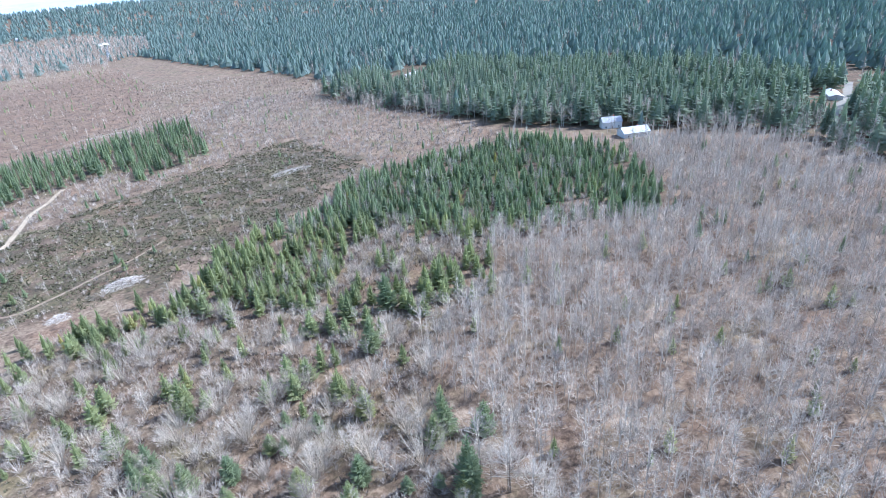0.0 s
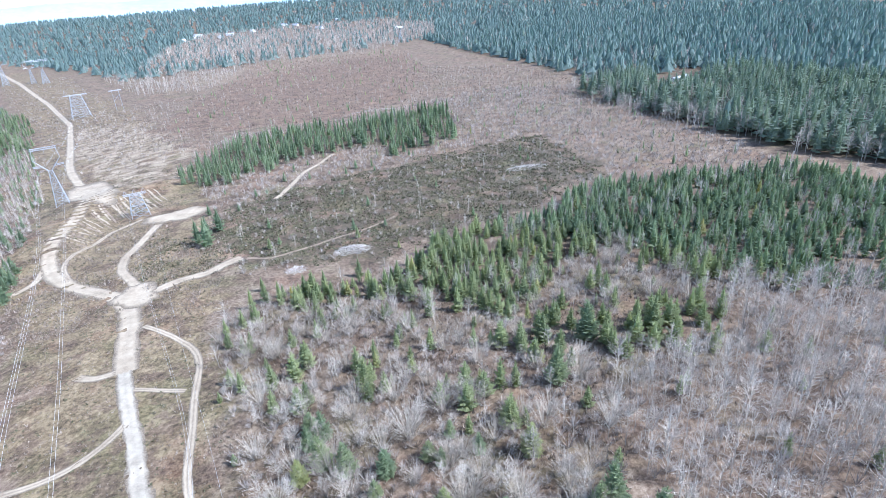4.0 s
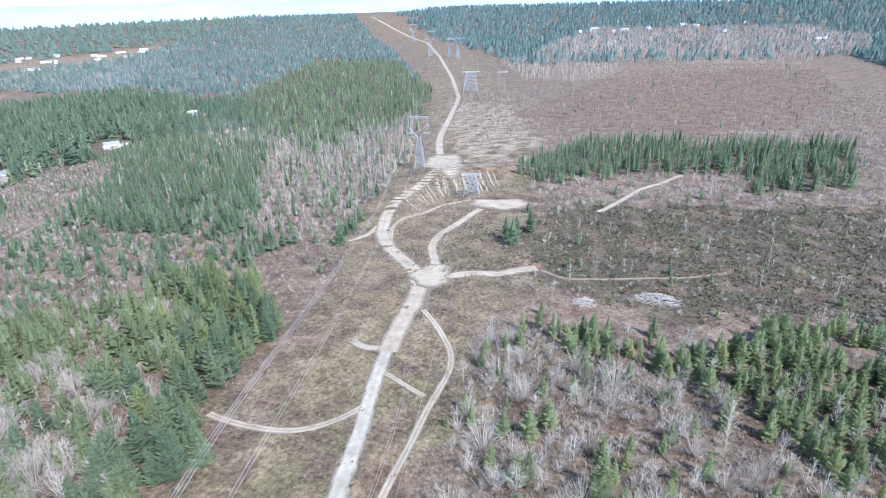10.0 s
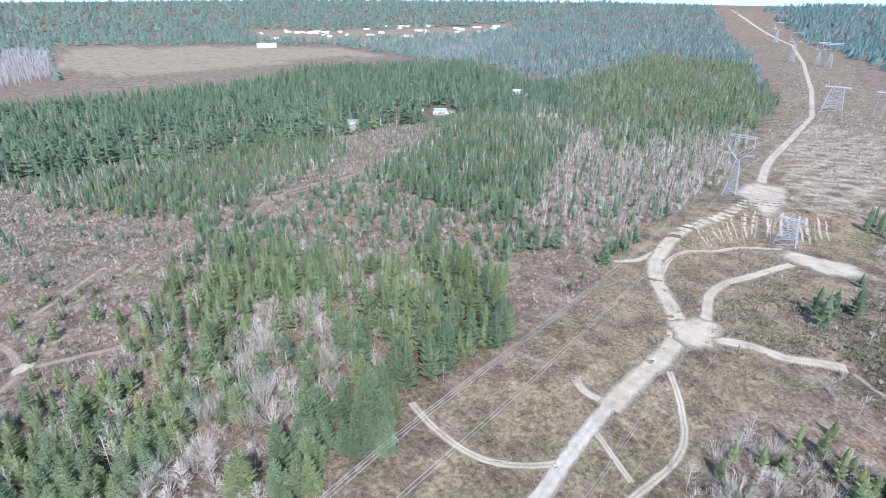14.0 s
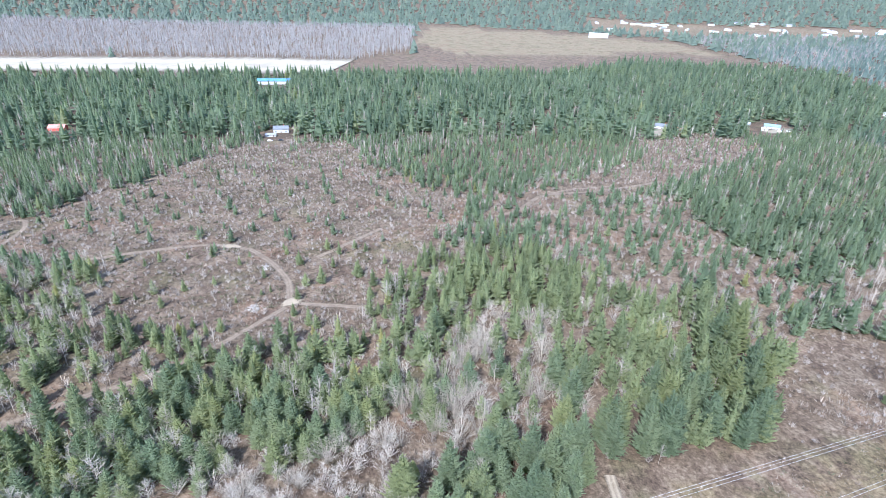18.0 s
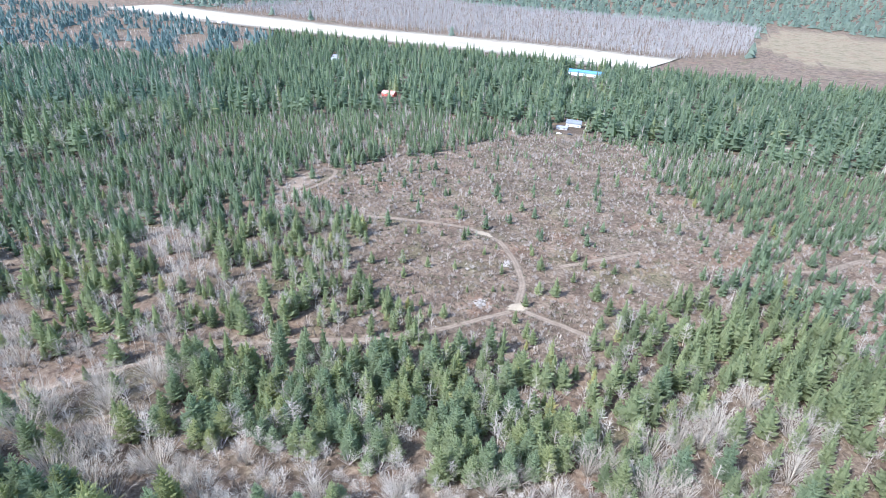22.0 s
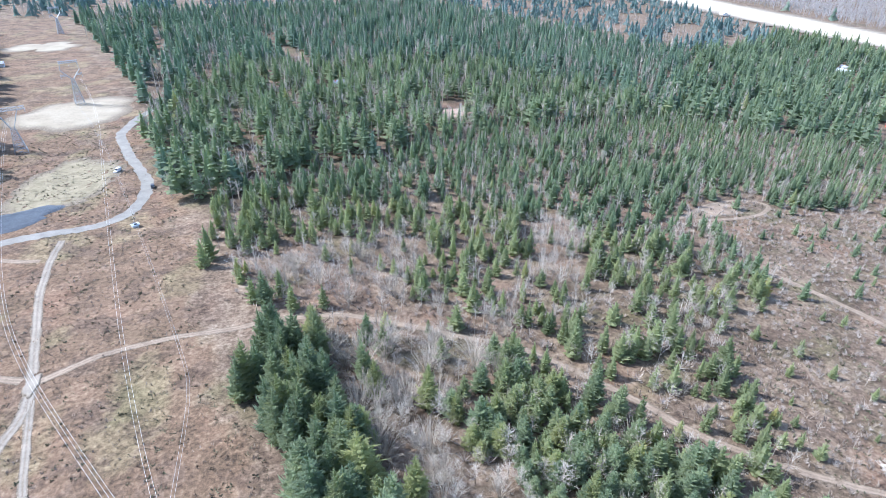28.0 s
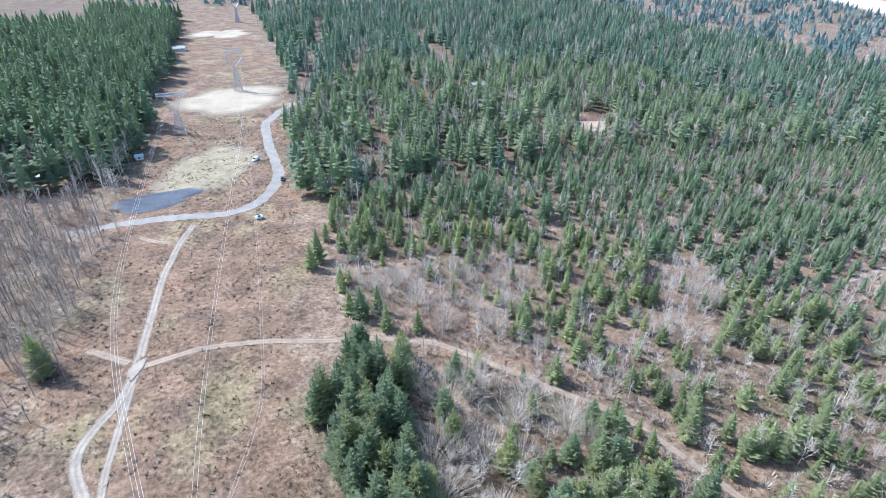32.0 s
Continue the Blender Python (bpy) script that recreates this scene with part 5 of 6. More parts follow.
wood("fir_wood", "tall dark firs close beside the power lines", FIRS_TALL, [(367, -867), (244, -845), (149, -560), (116, -381), (87, -299), (79, -249), (99, -237)], 7.6, 1.8, 3.0, FIR_TALL, 331, 0.1, 40, (), (0, 0.5), (1.1, 1.6))
ROW_NORTH = [(-240, 520), (-318, 760), (-425, 1040), (-830, 1930), (-650, 1950), (-250, 1000), (-170, 740), (-120, 560)]
scrub("dry_brush", "grey-brown brush along the northern power lines", TUFTS, ROW_NORTH, 6, 1.0, 2.4, SCRUB, 415, 0.3)
wood("bare_wood", "low leafless bushes along the northern power lines", BUSHES_FAR, ROW_NORTH, 13, 0.5, 1.2, SHRUB, 342, 0.4, 50)
NORTH_FAR = [(-110, 560), (-260, 760), (-420, 1060), (-164, 1141), (-199, 738), (18, 668), (150, 760), (262, 1171), (400, 1000), (420, 700), (250, 640), (150, 640), (18, 610), (-80, 600)]
scrub("dry_brush", "grey-brown brush before the far clear-cut", TUFTS, NORTH_FAR, 6, 1.1, 2.6, SCRUB, 413, 0.25)
wood("bare_wood", "low leafless bushes before the far clear-cut", ALDERS_FAR, NORTH_FAR, 15, 0.4, 0.85, TWIGS, 332, 0.4, 60, (), (0, 0.8), (1.4, 2.2))
scrub("dry_brush", "dry brown brush on the slope of young firs", TUFTS, [(-215, -60), (-110, -110), (-60, -100), (-60, -20), (-90, 80), (-160, 150), (-230, 60)], 2.7, 0.7, 1.6, SCRUB, 414, 0.2)


# ---- power lines ----
def part(name, verts, faces, material, parent, label=""):
    ob = new(name, mesh_of(name, verts, faces, material))
    ob.parent = parent
    return tagged(ob, label) if label else ob


def lattice(corners, bars):
    """Steel angles between named points, as one part."""
    return join_shapes([stem(corners[a], corners[b], r, r, 4) for a, b, r in bars])


def body_part(parent, z0, z1, w0, w1, bays, r):
    """One panelled stretch of a tower's body: four legs and the braces of each face."""
    legs = [(1, 1), (1, -1), (-1, -1), (-1, 1)]
    at = lambda i, t: np.array([legs[i][0] * (w0 + (w1 - w0) * t) / 2, legs[i][1] * (w0 + (w1 - w0) * t) / 2, z0 + (z1 - z0) * t])
    for i in range(4):
        part("leg", *stem(at(i, 0), at(i, 1), r * 1.5, r * 1.2), STEEL, parent)
    for i in range(4):
        j, bars = (i + 1) % 4, []
        if r < 0.15:  # the near towers: every bar by itself
            for k in range(bays):
                for p, q in ((at(i, k / bays), at(j, (k + 1) / bays)), (at(j, k / bays), at(i, (k + 1) / bays)), (at(i, (k + 1) / bays), at(j, (k + 1) / bays))):
                    part("brace", *stem(p, q, r, r, 3), STEEL, parent)
            continue
        for k in range(bays):
            a, b = k / bays, (k + 1) / bays
            bars += [stem(at(i, a), at(j, b), r, r, 3), stem(at(j, a), at(i, b), r, r, 3), stem(at(i, b), at(j, b), r, r, 3)]
        tagged(part("bracing", *join_shapes(bars), STEEL, parent), kind="stuff")


def truss(p, q, deep, r, bays):
    """A box girder between two points."""
    p, q = np.array(p, float), np.array(q, float)
    out = []
    for dy in (-deep / 2, deep / 2):
        for dz in (0, deep):
            o = np.array([0, dy, dz])
            out.append(stem(p + o, q + o, r, r, 4))
        for k in range(bays):
            a, b = p + (q - p) * k / bays, p + (q - p) * (k + 1) / bays
            out.append(stem(a + np.array([0, dy, 0]), b + np.array([0, dy, deep]), r * 0.8, r * 0.8, 3))
    return join_shapes(out)


def insulator(parent, at, length):
    shapes = [stem(at, (at[0], at[1], at[2] - length), 0.05, 0.05, 5)]
    for k in range(7):
        z = at[2] - length * (0.15 + 0.11 * k)
        shapes.append(stem((at[0], at[1], z), (at[0], at[1], z - 0.12), 0.2, 0.12, 6))
    part("insulator", *join_shapes(shapes), CERAMIC, parent, "string of grey ceramic insulators")


def tower(x, y, tall, turn, kind="cup", thick=0.12):
    """A lattice transmission tower; cup: a window frame on a narrow waist, delta: a flat top on a V."""
    e = tagged(new("transmission_tower"), "galvanised steel lattice transmission tower standing beside the dirt road" if kind != "squat" else "low wide steel lattice tower on the eroded bank", "pylon", "towers of the power line")
    if kind == "cup":
        waist, wide = tall * 0.60, tall * 0.19
        body_part(e, 0, waist, tall * 0.20, tall * 0.055, 6, thick)
        for s in (-1, 1):
            elbow = (s * wide, 0, tall * 0.80)
            part("fork_arm", *join_shapes([stem((s * 0.8, d, waist), (elbow[0], d * 0.6, elbow[2]), thick * 1.3, thick * 1.2) for d in (-1.0, 1.0)]
                 + [stem((s * (0.8 + (wide - 0.8) * k / 5), -0.9, waist + (elbow[2] - waist) * k / 5), (s * (0.8 + (wide - 0.8) * (k + 1) / 5), 0.9, waist + (elbow[2] - waist) * (k + 1) / 5), thick, thick, 3) for k in range(5)]), STEEL, e)
            part("upright", *join_shapes([stem((elbow[0], d * 0.6, elbow[2]), (s * wide * 0.88, d * 0.6, tall * 0.97), thick * 1.2, thick, 4) for d in (-1.0, 1.0)]), STEEL, e)
            part("side_arm", *truss((s * wide * 0.45, 0, waist + (elbow[2] - waist) * 0.35), (s * wide * 1.15, 0, waist + (elbow[2] - waist) * 0.40), 0.9, thick * 0.8, 5), STEEL, e)
            insulator(e, (s * wide * 1.1, 0, waist + (elbow[2] - waist) * 0.4), tall * 0.06)
        part("crossbeam", *truss((-wide * 1.0, 0, tall * 0.955), (wide * 1.0, 0, tall * 0.955), 1.3, thick, 10), STEEL, e)
        insulator(e, (0, 0, tall * 0.955), tall * 0.09)
    elif kind == "delta":
        waist, wide = tall * 0.55, tall * 0.34
        body_part(e, 0, waist, tall * 0.26, tall * 0.08, 5, thick)
        for s in (-1, 1):
            part("fork_arm", *join_shapes([stem((s * 0.8, d, waist), (s * wide * 0.55, d, tall * 0.93), thick * 1.2, thick * 1.2) for d in (-0.9, 0.9)]
                 + [stem((s * (0.8 + (wide * 0.55 - 0.8) * k / 4), -0.9, waist + (tall * 0.38) * k / 4), (s * (0.8 + (wide * 0.55 - 0.8) * (k + 1) / 4), 0.9, waist + (tall * 0.38) * (k + 1) / 4), thick, thick, 3) for k in range(4)]), STEEL, e)
            insulator(e, (s * wide * 0.95, 0, tall * 0.93), tall * 0.08)
        part("crossbeam", *truss((-wide, 0, tall * 0.93), (wide, 0, tall * 0.93), tall * 0.06, thick, 12), STEEL, e)
        insulator(e, (0, 0, tall * 0.93), tall * 0.08)
    elif kind == "squat":
        body_part(e, 0, tall * 0.8, tall * 0.62, tall * 0.34, 5, thick)
        part("crossbeam", *truss((-tall * 0.38, 0, tall * 0.8), (tall * 0.38, 0, tall * 0.8), 1.0, thick, 10), STEEL, e)
        for s in (-1, 0, 1):
            part("peak", *join_shapes([stem((s * tall * 0.3 - 1, 0, tall * 0.88), (s * tall * 0.3, 0, tall), thick, thick * 0.6), stem((s * tall * 0.3 + 1, 0, tall * 0.88), (s * tall * 0.3, 0, tall), thick, thick * 0.6)]), STEEL, e)
    elif kind == "frame":
        for s in (-1, 1):
            part("pole", *stem((s * 5.5, 0, 0), (s * 5.0, 0, tall), 0.35, 0.22, 6), STEEL, e)
        part("crossbeam", *truss((-10, 0, tall * 0.93), (10, 0, tall * 0.93), 0.9, thick, 10), STEEL, e)
        part("brace", *join_shapes([stem((-5.4, 0, tall * 0.45), (5.2, 0, tall * 0.75), thick, thick, 3), stem((5.4, 0, tall * 0.45), (-5.2, 0, tall * 0.75), thick, thick, 3)]), STEEL, e)
        for s in (-9.5, 0, 9.5):
            insulator(e, (s, 0, tall * 0.93), 3.5)
    e.matrix_basis = pose(x, y, float(ground_z(x, y)) - 0.2, 0, 0, turn)
    return e


TURN = 17
tower(-184, 442, 44, TURN)
tower(-116, 376, 18, TURN, "squat", 0.10)
tower(69, -312, 27, TURN, "delta")
tower(59, -427, 33, TURN, "cup", 0.14)
tower(156, -837, 33, TURN, "cup", 0.26)
tower(-356, 1066, 46, TURN + 4, "squat", 0.22)
tower(-303, 1094, 36, TURN + 4, "frame", 0.2)
tower(-794, 1908, 84, TURN + 8, "cup", 0.32)
tower(-715, 1885, 62, TURN + 8, "cup", 0.30)
tower(-672, 1850, 64, TURN + 8, "delta", 0.32)
tower(-1135, 2521, 80, TURN + 8, "cup", 0.42)
tower(351, 1911, 46, TURN, "delta", 0.26)
tower(-185, 1808, 40, TURN, "frame", 0.2)
tower(-1491, 2185, 42, TURN, "delta", 0.3)


def wire(label, course, side=0.0, radius=0.05, metal=None):
    """A conductor through points of the plan at heights over the ground."""
    c = np.array(course, float)
    z = ground_z(c[:, 0], c[:, 1]) + c[:, 2]
    t = np.arange(len(c))
    u = np.linspace(0, len(c) - 1, (len(c) - 1) * 14 + 1)
    # smooth heights and courses through the given points
    pts = np.stack([np.interp(u, t, c[:, 0]) + side, np.interp(u, t, c[:, 1]), np.interp(u, t, z)], 1)
    k = np.ones(11) / 11
    for i in (0, 1, 2, 0, 1, 2):
        pts[:, i] = np.convolve(np.pad(pts[:, i], 5, "reflect", reflect_type="odd"), k, "valid")
    shapes = [stem(pts[i], pts[i + 1], radius, radius, 3) for i in range(len(pts) - 1)]
    ob = new("power_line_wire", mesh_of("wire", *join_shapes(shapes), metal or WIRE))
    tagged(ob, label, "cable", "wires of the power line")


LINE_A = [(-356, 1060, 30), (-270, 740, 13), (-193, 442, 27), (-165, 360, 18), (-143, 295, 15), (-118, 220, 19), (-92, 140, 26), (-71, 78, 33), (-50, 30, 34), (-24, -15, 33), (4, -68, 30), (26, -143, 27), (60, -278, 28), (63, -312, 25)]
LINE_B = [(-345, 1060, 30), (-255, 740, 13), (-175, 442, 27), (-152, 365, 20), (-128, 285, 16), (-99, 195, 20), (-80, 135, 23), (-62, 78, 29), (-40, 10, 31), (-27, -40, 27), (-8, -140, 25), (20, -300, 26), (54, -427, 21)]
for off in (-0.9, -0.2, 0.7):
    wire("thin pale aluminium conductor strung between lattice towers", LINE_A, off, 0.023)
for off in (-0.4, 0.5):
    wire("thin pale aluminium conductor strung between lattice towers", LINE_B, off, 0.022)
LINE_C = [(-122, 373, 15), (-104, 310, 12), (-84, 240, 13), (-63, 171, 17), (-46, 116, 20), (-38, 80, 23), (-36, 10, 25), (-40, -40, 22), (-36, -60, 19), (-18, -138, 14), (10, -250, 20), (38, -330, 26)]
LINE_D = [(-109, 373, 15), (-92, 310, 11), (-72, 228, 11), (-54, 160, 14), (-40, 110, 18), (-30, 70, 21)]
wire("thin dark conductor hanging low over the grass", LINE_C, 0, 0.026, OLD_WIRE)
wire("thin dark conductor hanging low over the grass", LINE_C, 0.7, 0.026, OLD_WIRE)
wire("thin dark conductor hanging low over the grass", LINE_D, 0, 0.026, OLD_WIRE)

# ---- houses ----
WHITE = plain("white_siding", (0.48, 0.48, 0.47), (0.64, 0.64, 0.62), 0.8, 0.8)
TAN = plain("tan_siding", (0.42, 0.36, 0.28), (0.56, 0.49, 0.40), 0.8, 0.8)
REDWALL = plain("red_painted_boards", (0.40, 0.09, 0.07), (0.58, 0.15, 0.11), 0.8, 0.8)
GREYROOF = plain("grey_shingles", (0.22, 0.23, 0.26), (0.40, 0.41, 0.44), 1.2, 0.9)
WHITEROOF = plain("pale_metal_roof", (0.36, 0.38, 0.41), (0.54, 0.56, 0.58), 0.5, 0.7)
BLUEROOF = plain("blue_metal_roof", (0.08, 0.20, 0.42), (0.16, 0.32, 0.58), 0.4, 0.6)
SLATEROOF = plain("blue_grey_roof", (0.14, 0.15, 0.165), (0.25, 0.265, 0.285), 0.8, 0.85)
TEALROOF = plain("teal_roof", (0.18, 0.255, 0.265), (0.31, 0.38, 0.39), 0.6, 0.85)
REDROOF = plain("faded_red_roof", (0.48, 0.20, 0.16), (0.68, 0.36, 0.30), 0.6, 0.8)
GLASS = plain("dark_window_glass", (0.03, 0.04, 0.05), (0.07, 0.09, 0.11), 0.5, 0.12)
DOOR = plain("painted_door", (0.16, 0.12, 0.10), (0.26, 0.20, 0.16), 1.0, 0.6)
TRIM = plain("white_trim", (0.74, 0.74, 0.73), (0.85, 0.85, 0.84), 1.0, 0.6)
RUBBER = plain("black_rubber", (0.02, 0.02, 0.02), (0.05, 0.05, 0.05), 3.0, 0.8)


def box(x0, x1, y0, y1, z0, z1):
    v = np.array([(x, y, z) for z in (z0, z1) for x, y in ((x0, y0), (x1, y0), (x1, y1), (x0, y1))], float)
    f = np.array([(0, 3, 2, 1), (4, 5, 6, 7), (0, 1, 5, 4), (1, 2, 6, 5), (2, 3, 7, 6), (3, 0, 4, 7)])
    return v, f


def house(x, y, turn, w, d, h, rise, wall, roof, label, name="house", windows=3, category="house", sink=0.6):
    """A building with gabled walls, an overhanging roof, windows, a door and a chimney on the larger ones."""
    e = tagged(new(name), label, category)
    a, b = w / 2, d / 2
    v = [(-a, -b, -sink), (a, -b, -sink), (a, b, -sink), (-a, b, -sink), (-a, -b, h), (a, -b, h), (a, b, h), (-a, b, h), (-a, 0, h + rise), (a, 0, h + rise)]
    tri = [(0, 1, 5), (0, 5, 4), (2, 3, 7), (2, 7, 6), (1, 2, 6), (1, 6, 5), (5, 6, 9), (3, 0, 4), (3, 4, 7), (7, 4, 8)]
    part("wall", v, tri, wall, e)
    o, t = 0.5, 0.22
    slope = rise / b
    for s in (-1, 1):
        edge, low = s * (b + o), h - o * slope
        rv = [(-a - o, edge, low), (a + o, edge, low), (a + o, 0, h + rise), (-a - o, 0, h + rise)]
        rv += [(p[0], p[1], p[2] + t) for p in rv]
        rf = [(0, 1, 2, 3), (4, 7, 6, 5), (0, 4, 5, 1), (1, 5, 6, 2), (2, 6, 7, 3), (3, 7, 4, 0)]
        part("roof_slope", rv, rf, roof, e)
    for s in (-1, 1):
        for i in range(windows):
            cx = -a + w * (i + 0.5) / windows
            if s == -1 and i == windows // 2:
                part("door", *box(cx - 0.5, cx + 0.5, s * b - 0.06, s * b + 0.06, 0, 2.05), DOOR, e)
                continue
            fr = part("window", *box(cx - 0.75, cx + 0.75, s * b - 0.07, s * b + 0.07, 0.9, 2.2), TRIM, e)
            part("pane", *box(cx - 0.65, cx + 0.65, s * b - 0.09, s * b + 0.09, 1.0, 2.1), GLASS, fr)
    if h > 2.8 and name == "house":
        part("chimney", *box(a * 0.3, a * 0.3 + 0.8, 0.6, 1.4, h, h + rise + 1.0), REDWALL, e)
    z = float(ground_z(x, y))
    e.matrix_basis = pose(x, y, z, 0, 0, turn)
    return e


house(361, 233, -35, 15, 9, 5.2, 3.0, WHITE, GREYROOF, "white two-storey house with a grey roof before tall firs")
house(349, 205, -30, 20, 12, 3.6, 3.0, WHITE, WHITEROOF, "white house with a pale metal roof at the wood's edge")
house(372, 262, -35, 6, 4, 2.3, 1.2, TAN, GREYROOF, "small grey-roofed shed behind the white house", "shed", 1, "shed")
house(489, 660, 22, 30, 8, 3.0, 1.4, WHITE, WHITEROOF, "long white mobile home on a pale lawn", windows=7)
house(452, 690, 10, 9, 6, 2.6, 1.2, WHITE, WHITEROOF, "small white outbuilding under tall firs", "shed", 2, "shed")
house(545, 815, 15, 14, 8, 3.0, 1.6, TAN, GREYROOF, "tan house hidden among tall firs")
house(540, 138, 30, 24, 10, 3.2, 1.6, WHITE, WHITEROOF, "white roofed long building beside a lane", windows=5)
house(-646, 388, 60, 16, 9, 3.4, 2.0, WHITE, SLATEROOF, "white house with a grey-blue roof on a dry lawn")
house(-634, 404, 60, 8, 6, 3.0, 1.6, REDWALL, REDROOF, "small red barn beside the white house", "barn", 2, "barn")
house(-668, 540, 60, 18, 10, 3.6, 2.0, WHITE, TEALROOF, "white house with a teal roof in a yard")
house(-652, 520, 60, 7, 5, 2.6, 1.2, WHITE, WHITEROOF, "small white shed in the yard", "shed", 1, "shed")
house(-690, 520, 40, 9, 6, 2.6, 1.4, WHITE, WHITEROOF, "white garage beside the firs", "garage", 1, "garage")
house(-715, 535, 30, 9, 6, 2.6, 1.4, TAN, WHITEROOF, "tan garage with a pale roof", "garage", 1, "garage")
house(-800, 818, 40, 18, 9, 3.2, 1.8, WHITE, WHITEROOF, "white house in a gap of the dark forest")
house(-770, 790, 40, 9, 7, 2.8, 1.4, TAN, GREYROOF, "tan cottage in a gap of the dark forest")
house(-604, -42, 95, 15, 9, 4.2, 2.4, WHITE, SLATEROOF, "white house with a blue-grey roof among firs")
house(-580, -48, 95, 10, 6, 2.4, 1.0, WHITE, GREYROOF, "low white carport beside the house", "carport", 2, "carport")
house(-648, -285, 95, 16, 10, 3.6, 2.6, REDWALL, REDROOF, "house with a faded red roof among firs")
house(-1103, -139, 92, 62, 16, 6.5, 3.5, WHITE, BLUEROOF, "long white hall with a blue roof by the sandy river", "hall", 9, "hall")
house(-948, -576, 100, 20, 9, 3.2, 1.8, WHITE, WHITEROOF, "white house with a pale roof deep in the forest")
house(-985, -604, 100, 12, 8, 3.2, 1.8, WHITE, GREYROOF, "small white house deep in the forest")
house(-2190, 846, 70, 70, 26, 9.0, 7.0, WHITE, WHITEROOF, "large white barn at the edge of the far field", "barn", 6, "barn")
house(-1290, -1205, 70, 24, 14, 5.0, 4.0, WHITE, WHITEROOF, "white farmhouse in the far meadow")
house(-1230, -1240, 70, 14, 12, 5.0, 4.0, WHITE, GREYROOF, "grey-roofed farm shed in the far meadow", "shed", 2, "shed")
house(-433, -1400, 10, 26, 14, 5.0, 3.5, WHITE, WHITEROOF, "white building far beyond the southern woods")
house(-145, -468, 10, 14, 8, 3.2, 1.8, TAN, GREYROOF, "tan house half hidden by bare trees")
house(167, -602, 10, 22, 9, 3.0, 1.6, WHITE, GREYROOF, "white roadside building beside the power lines")
house(116, -236, 30, 13, 8, 3.0, 1.8, WHITE, WHITEROOF, "white house behind bare trees")
house(-49, -319, 20, 5, 3.5, 2.4, 1.0, WHITE, WHITEROOF, "small white shed among thin-trunked trees", "shed", 1, "shed")
house(77, -265, 20, 4, 3, 2.2, 0.8, WHITE, WHITEROOF, "small white hut beside the paved lane", "hut", 1, "hut")
house(-6, -186, 30, 0.1 + 2.4, 1.8, 1.2, 0.4, WHITE, WHITEROOF, "small white box beside the paved lane", "utility_box", 1, "box", 0.2)

# the far village in the valley
vq = np.random.RandomState(77)
for i in range(46):
    u = vq.uniform(0, 1)
    vx, vy = -2620 + 330 * u + vq.uniform(-240, 240), 1000 + 1080 * u + vq.uniform(-90, 90)
    house(vx, vy, vq.uniform(0, 180), vq.uniform(18, 44), vq.uniform(12, 18), vq.uniform(4, 6), vq.uniform(2.5, 4), (WHITE, TAN, WHITE)[i % 3], (WHITEROOF, GREYROOF, WHITEROOF, WHITEROOF)[i % 4], "pale house of the village in the far valley", windows=2)["group"] = "houses of the village"
for i in range(14):
    vx, vy = vq.uniform(-500, 300), vq.uniform(2850, 3300)
    house(vx, vy, vq.uniform(0, 180), vq.uniform(22, 40), vq.uniform(16, 22), vq.uniform(6, 8), vq.uniform(4, 6), WHITE, (WHITEROOF, GREYROOF)[i % 2], "pale house far off on the northern plain", windows=2)["group"] = "houses on the plain"


# ---- vehicles ----
def car(x, y, turn, paint, label, long=4.6, high=1.5):
    e = tagged(new("car"), label, "car")
    a, b = long / 2, 0.9
    prof = [(-a, 0.35), (a, 0.35), (a, 0.85), (a * 0.55, 0.95), (a * 0.25, high), (-a * 0.65, high), (-a * 0.95, 0.95), (-a, 0.9)]
    n = len(prof)
    v = [(p, s * b * (0.86 if q > 1.2 else 1), q) for s in (-1, 1) for p, q in prof]
    f = [(0, i, i + 1) for i in range(1, n - 1)] + [(n, n + i + 1, n + i) for i in range(1, n - 1)]
    for i in range(n):
        j = (i + 1) % n
        f += [(i, n + i, n + j), (i, n + j, j)]
    part("body", v, f, paint, e)
    part("windscreen", *box(a * 0.27, a * 0.52, -0.7, 0.7, 1.0, high - 0.12), GLASS, e)
    for sx in (-0.62, 0.62):
        for sy in (-0.86, 0.86):
            part("wheel", *stem((a * sx, sy - 0.1, 0.34), (a * sx, sy + 0.1, 0.34), 0.34, 0.34, 10), RUBBER, e)
    e.matrix_basis = pose(x, y, float(ground_z(x, y)) + 0.1, 0, 0, turn)


DARKPAINT = plain("dark_car_paint", (0.03, 0.035, 0.04), (0.06, 0.065, 0.07), 1, 0.3)
WHITEPAINT = plain("white_car_paint", (0.72, 0.73, 0.74), (0.84, 0.84, 0.84), 1, 0.3)
REDPAINT = plain("red_car_paint", (0.45, 0.05, 0.04), (0.62, 0.09, 0.07), 1, 0.3)
car(-9, -233, 100, DARKPAINT, "dark car parked at the lane's edge")
car(11, -262, 60, WHITEPAINT, "white van parked beside the paved lane", 5.2, 2.0)
car(-553, -44, 95, WHITEPAINT, "white car parked before the house")
car(-555, -34, 95, DARKPAINT, "dark car parked before the house")
car(-628, 396, 60, REDPAINT, "red car parked beside the barn")
car(-622, 382, 40, WHITEPAINT, "white car parked on the dry lawn")
car(-648, 548, 60, WHITEPAINT, "white car parked in the yard")
car(-644, 535, 60, WHITEPAINT, "white truck parked in the yard", 6.5, 2.4)
car(470, 645, 20, DARKPAINT, "dark car parked by the mobile home")
